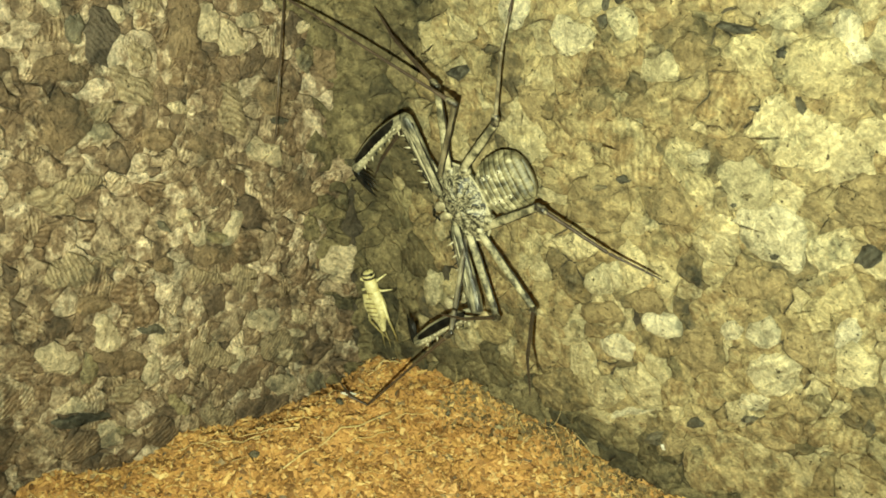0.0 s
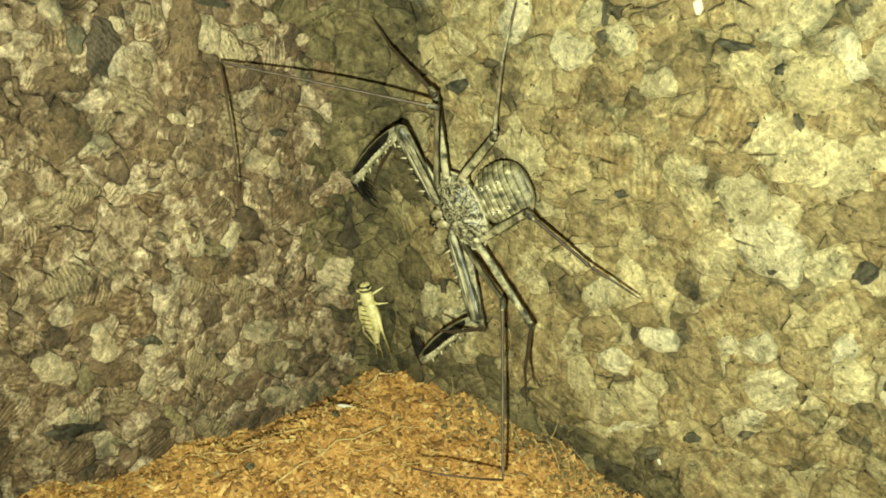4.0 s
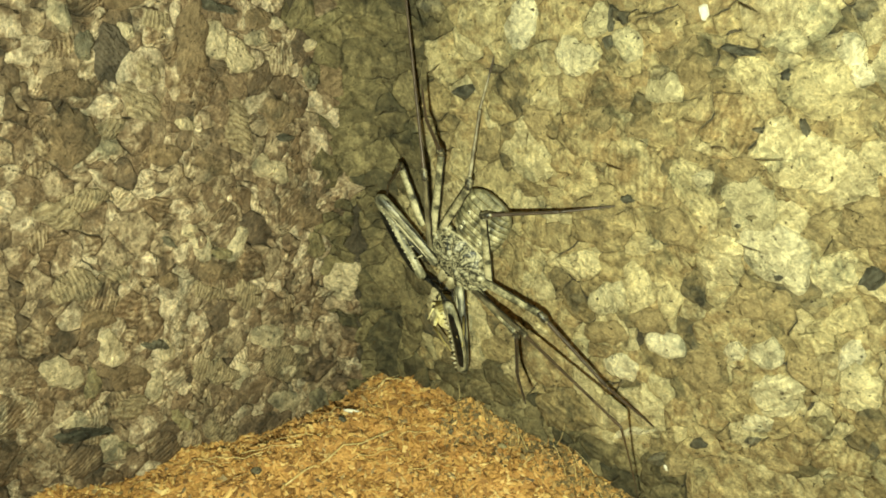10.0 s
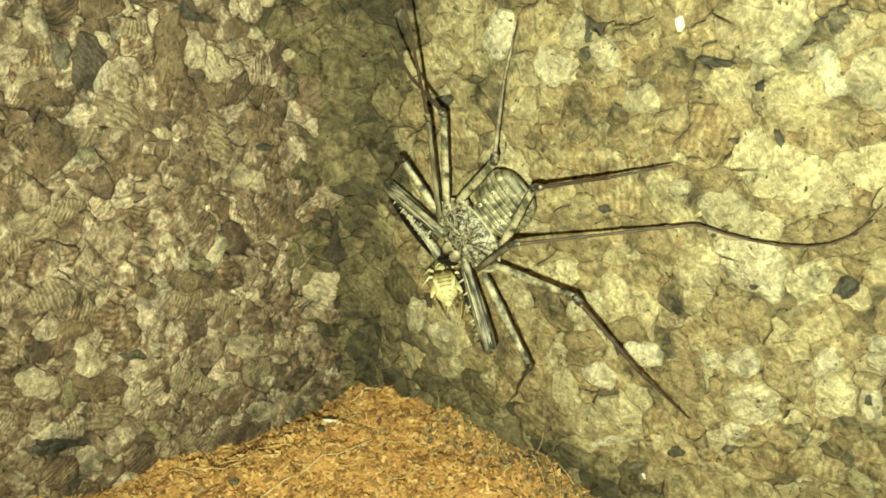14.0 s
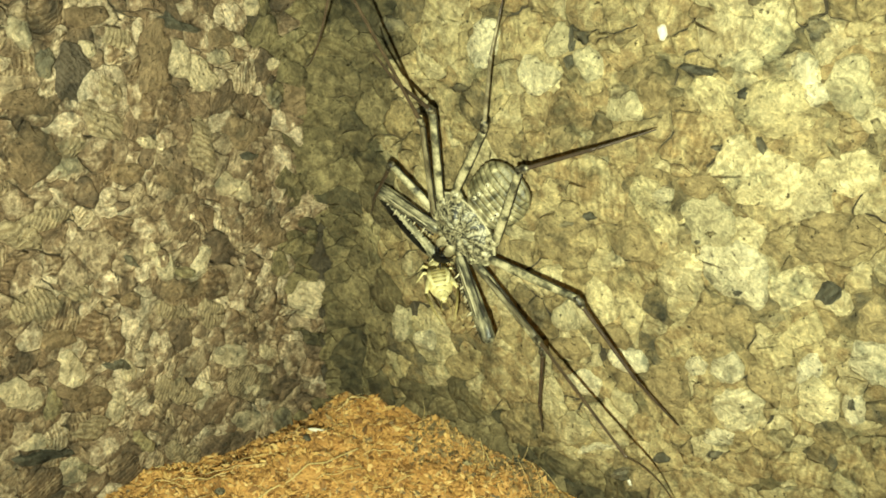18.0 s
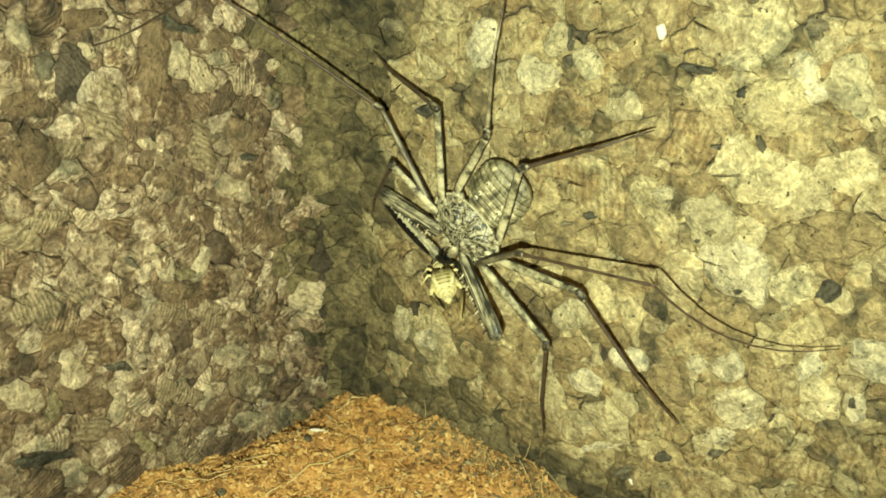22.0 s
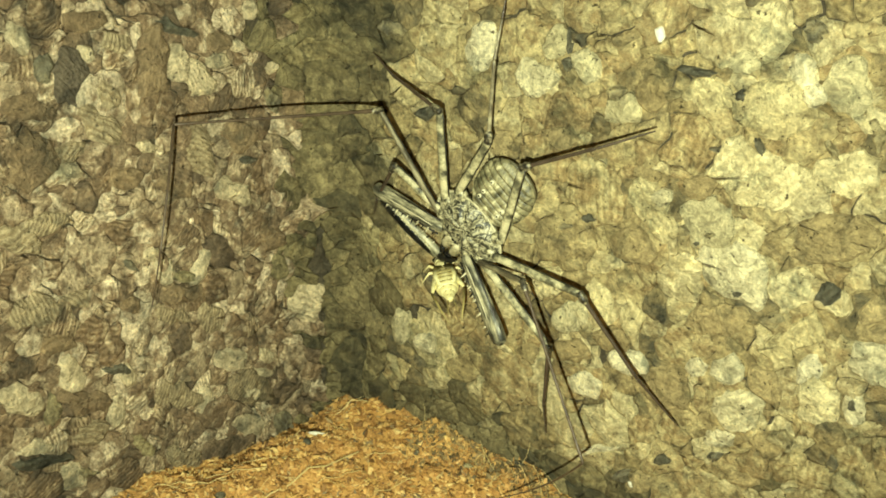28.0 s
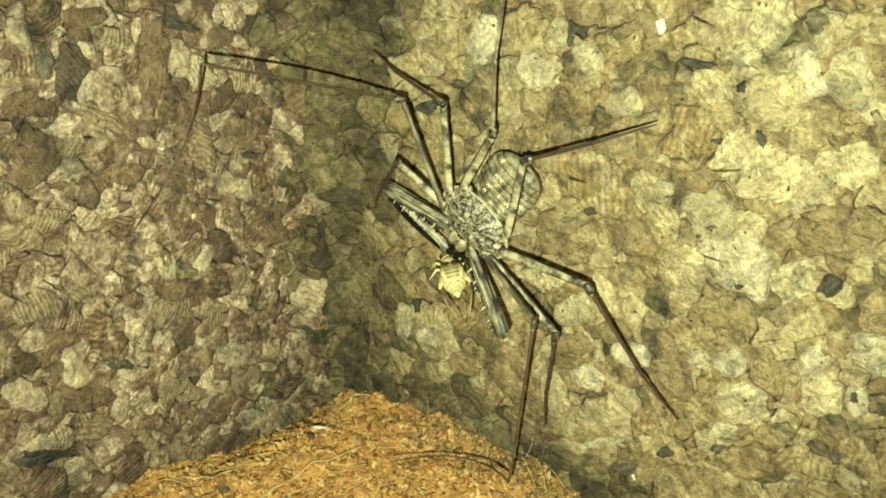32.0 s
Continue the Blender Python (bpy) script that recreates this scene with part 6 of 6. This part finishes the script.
        (30, (59.7, -14.6, 43.5), (68.6, -20.5, 16.5), (58.7, -10.2, 7.3), (58.6, -23.2, 16.7)),
        (31, (59.4, -13.1, 39.3), (59.8, -14.2, 10.3), (47.1, -5.1, 3.5), (45.2, -17.3, 13.7)),
        (32, (59.6, -15.3, 42.1), (60.4, -21.5, 13.8), (46.1, -14.5, 7.6), (38.0, -27.9, 10.8))],
        "right_palp": [
        (0, (23.3, -9.9, 58.7), (11.8, -11.0, 48.4), (13.2, -9.4, 42.7)),
        (1, (22.8, -9.9, 59.2), (11.9, -11.1, 48.3), (12.5, -8.9, 42.8)),
        (2, (23.8, -11.0, 59.2), (12.7, -11.8, 48.4), (13.2, -8.8, 43.2)),
        (3, (23.5, -10.9, 59.4), (12.1, -11.8, 49.0), (14.1, -10.1, 43.6)),
        (6, (23.3, -11.3, 59.3), (12.4, -10.3, 48.3), (13.3, -8.9, 42.6)),
        (7, (23.5, -11.7, 59.3), (12.4, -10.9, 48.5), (12.9, -9.0, 42.9)),
        (8, (22.7, -11.2, 59.0), (12.0, -9.7, 47.8), (13.4, -8.8, 42.1)),
        (8.1, (22.3, -10.8, 58.7), (11.6, -9.4, 47.5), (13.0, -8.5, 41.8)),
        (8.3, (5.4, -3.2, 34.9), (13.9, -16.1, 33.3), (14.8, -14.0, 27.8)),
        (8.5, (11.3, -8.0, 43.2), (24.5, -13.4, 37.1), (24.5, -9.1, 32.8)),
        (9, (11.3, -7.6, 42.0), (21.9, -7.6, 30.6), (22.1, -3.0, 26.8)),
        (10, (14.7, -9.5, 45.9), (22.8, -7.7, 32.8), (22.6, -3.0, 29.1)),
        (11, (17.4, -6.3, 49.7), (28.2, -7.9, 37.1), (29.3, -4.0, 32.7)),
        (12, (17.5, -4.1, 48.5), (29.6, -4.1, 36.9), (35.2, -6.3, 37.4)),
        (13, (18.1, -4.8, 48.6), (30.3, -4.6, 37.1), (35.6, -7.2, 38.2)),
        (14, (17.9, -3.6, 48.7), (30.3, -3.4, 37.3), (35.6, -5.9, 38.2)),
        (17, (18.9, -3.8, 48.4), (33.3, -4.8, 39.6), (38.4, -7.6, 40.8)),
        (18, (19.4, -3.5, 50.2), (33.6, -4.8, 41.0), (38.7, -7.6, 42.2)),
        (19, (19.4, -3.5, 49.8), (33.9, -4.8, 41.1), (39.0, -7.7, 42.2)),
        (20, (19.8, -2.8, 49.2), (34.7, -5.3, 41.6), (39.8, -8.3, 42.8)),
        (21, (19.9, -3.4, 50.2), (34.2, -4.7, 41.2), (39.3, -7.6, 42.4)),
        (22, (20.0, -3.1, 49.4), (34.8, -5.3, 41.3), (39.9, -8.2, 42.5)),
        (24, (19.9, -3.7, 50.3), (34.7, -5.3, 42.0), (39.8, -8.2, 43.2)),
        (25, (20.2, -3.8, 51.2), (34.5, -5.3, 42.1), (39.6, -8.2, 43.3)),
        (28, (20.5, -4.9, 51.6), (33.7, -3.3, 41.2), (38.9, -6.1, 42.4)),
        (29, (21.0, -4.3, 52.2), (34.0, -3.0, 41.6), (39.3, -5.7, 42.3)),
        (31, (21.1, -4.6, 51.8), (34.3, -3.1, 41.5), (39.5, -5.9, 42.3)),
        (32, (21.4, -4.3, 51.1), (35.1, -2.9, 41.3), (40.0, -6.1, 42.5))],
        "left_palp": [
        (0, (41.2, -11.8, 26.5), (28.5, -12.6, 17.7), (23.2, -9.9, 17.6)),
        (1, (41.1, -12.1, 27.1), (28.9, -13.2, 17.7), (23.3, -11.1, 17.2)),
        (2, (41.3, -12.0, 27.2), (29.2, -13.1, 17.5), (23.6, -11.0, 17.5)),
        (3, (40.8, -10.6, 26.6), (29.2, -12.0, 16.4), (23.7, -9.8, 17.0)),
        (6, (38.8, -7.6, 25.3), (27.3, -8.2, 14.9), (21.7, -6.1, 15.6)),
        (7, (39.3, -8.8, 25.8), (27.6, -9.4, 15.7), (22.0, -7.2, 16.1)),
        (8, (39.7, -11.5, 26.5), (26.2, -10.4, 19.1), (21.0, -7.5, 18.3)),
        (8.1, (39.6, -11.3, 26.2), (26.0, -10.3, 18.8), (20.8, -7.3, 18.1)),
        (8.3, (29.2, -17.7, 15.3), (17.8, -9.2, 21.6), (12.1, -7.7, 22.6)),
        (8.5, (38.9, -17.3, 24.4), (28.9, -6.0, 28.2), (25.0, -1.6, 27.2)),
        (9, (37.2, -13.6, 18.1), (26.7, -2.9, 22.1), (27.9, -6.4, 26.8)),
        (10, (35.1, -9.5, 16.3), (34.6, -13.5, 31.2), (30.3, -9.5, 30.1)),
        (11, (43.6, -12.4, 24.0), (32.6, -2.2, 27.7), (33.2, -6.1, 32.2)),
        (12, (45.9, -11.4, 25.6), (34.6, -1.7, 29.9), (35.5, -6.0, 34.0)),
        (13, (46.8, -11.6, 26.7), (35.5, -2.1, 31.3), (36.4, -6.4, 35.4)),
        (14, (47.0, -11.5, 28.4), (34.9, -2.7, 32.6), (36.2, -6.9, 36.7)),
        (17, (50.2, -13.4, 33.0), (38.0, -4.5, 36.6), (39.1, -8.8, 40.6)),
        (18, (50.8, -13.6, 34.3), (38.9, -4.5, 38.2), (40.1, -8.8, 42.2)),
        (20, (51.8, -13.1, 35.0), (39.6, -4.3, 38.7), (40.8, -8.6, 42.7)),
        (22, (52.4, -13.8, 35.6), (40.1, -5.1, 39.1), (35.8, -1.1, 37.8)),
        (25, (52.4, -13.3, 35.6), (40.1, -4.8, 39.6), (41.3, -9.2, 43.5)),
        (28, (51.2, -10.3, 33.1), (39.0, -2.4, 38.5), (40.2, -6.7, 42.5)),
        (29, (52.3, -13.2, 34.9), (40.3, -4.6, 39.6), (41.5, -8.9, 43.6)),
        (31, (52.8, -13.0, 35.3), (40.6, -4.7, 40.1), (41.9, -9.0, 44.1)),
        (32, (53.1, -13.5, 35.5), (40.9, -5.1, 40.2), (36.8, -1.0, 38.8))]}
    prey = [
        (0, (6.6, -2.8, 20.4), (10.7, -2.8, 7.7)),
        (1, (6.2, -2.8, 20.7), (10.4, -2.8, 7.3)),
        (2, (6.5, -2.8, 20.7), (9.8, -2.8, 6.6)),
        (3, (6.7, -2.8, 21.0), (10.0, -2.8, 6.4)),
        (6, (5.2, -2.8, 20.7), (9.9, -2.8, 8.3)),
        (7, (5.1, -2.8, 21.4), (9.4, -2.8, 8.1)),
        (7.5, (5.1, -2.8, 21.3), (9.4, -2.8, 8.0)),
        (7.8, (3.6, -2.8, 29.4), (6.6, -2.8, 17.0)),
        (8, (4.0, -2.8, 34.3), (7.4, -2.8, 20.0)),
        (8.1, (3.9, -2.8, 34.2), (7.3, -2.8, 19.9)),
        (8.2, (5.7, -2.8, 24.7), (12.5, -2.8, 16.4)),
        (8.3, (6.3, -2.8, 22.1), (10.9, -2.8, 15.7)),
        (8.4, (9.0, -2.8, 23.1), (12.4, -2.8, 19.0)),
        (8.5, (19.6, -2.8, 24.4), (22.6, -2.8, 20.3))]
    legs = {k: steady_rows(v) for k, v in legs.items()}
    prey = steady_rows(prey)
    times = sorted({k * 0.25 for k in range(129)} | {round(7.5 + 0.1 * k, 1) for k in range(16)})

    def body_pose(t):
        x, z, turn = glide(body, t)
        h = radians(turn)
        return aim(Vector((x / 1000, -0.0055, z / 1000)), Vector((x / 1000 + math.cos(h), -0.0055, z / 1000 + math.sin(h))))

    poses = {t: body_pose(t) for t in times}
    walk(SPIDER, [(t, poses[t]) for t in times])
    lengths = {k: [max(v.co.x for v in s.data.vertices) for s in parts] for k, parts in JOINTED.items()}
    rows = {k: [[] for _ in parts] for k, parts in JOINTED.items()}
    for t in times:
        home = poses[t].inverted()
        for key, track in legs.items():
            side, kind = key.split("_")
            bx, by = LEG_BASES[kind]
            start = poses[t] @ Vector((bx / 1000, by / 1000 * (1 if side == "left" else -1), 0.0006))
            pts = [Vector(p) for p in glide(track, t).reshape(-1, 3)]
            size = lengths[key]
            if kind == "whip":
                knee = start + (pts[0] - start).normalized() * size[0]
                bend = knee + (pts[1] - knee).normalized() * size[1]
                shift = bend - pts[1]
                mid, tip = pts[2] + shift * 0.4, pts[3]
                joints = [start, knee, bend]
                at = bend
                for k in range(8):
                    s = (k + 1) / 8
                    goal = bend * (1 - s) ** 2 + (mid * 2 - (bend + tip) / 2) * 2 * s * (1 - s) + tip * s * s
                    at = at + (goal - at).normalized() * min(0.0041, (goal - at).length)
                    at = Vector((max(at.x, 0.0006), min(at.y, -0.0006), at.z))
                    joints.append(at)
            elif kind == "palp":
                a = start + (pts[0] - start).normalized() * 0.0165
                b = a + (pts[1] - a).normalized() * 0.0168
                joints = [start, a, b, b + (pts[2] - b).normalized() * 0.006]
            else:
                knee, foot = pts
                way = (foot - knee).normalized()
                rest = sum(size[1:])
                out = Vector((0, -1, 0)) - way * way.dot(Vector((0, -1, 0)))
                joints = [knee - (knee - start).normalized() * size[0], knee, knee + way * rest * 0.6 + out * 0.0012, knee + way * rest * 0.88 + out * 0.0003, knee + way * rest]
            for k, (a, b) in enumerate(zip(joints, joints[1:])):
                rows[key][k].append((t, home @ aim(a, b)))
    for key, parts in JOINTED.items():
        for k, s in enumerate(parts):
            walk(s, rows[key][k])
    # the cricket sits in the corner until it is seized, then hangs at the jaws
    held = aim(Vector((0.0116, 0.0034, 0.0005)), Vector((0.0151, -0.0024, -0.0068)), (-0.65, 0.20, 0.74))
    path = []
    for t in times:
        if t <= 8.3:
            head, tail = (Vector(p) for p in glide(prey, t).reshape(-1, 3))
            path.append((t, aim(head * 0.5 + tail * 0.5, head)))
        elif t >= 8.5:
            path.append((t, poses[t] @ held))
    walk(PREY, path)


motions()
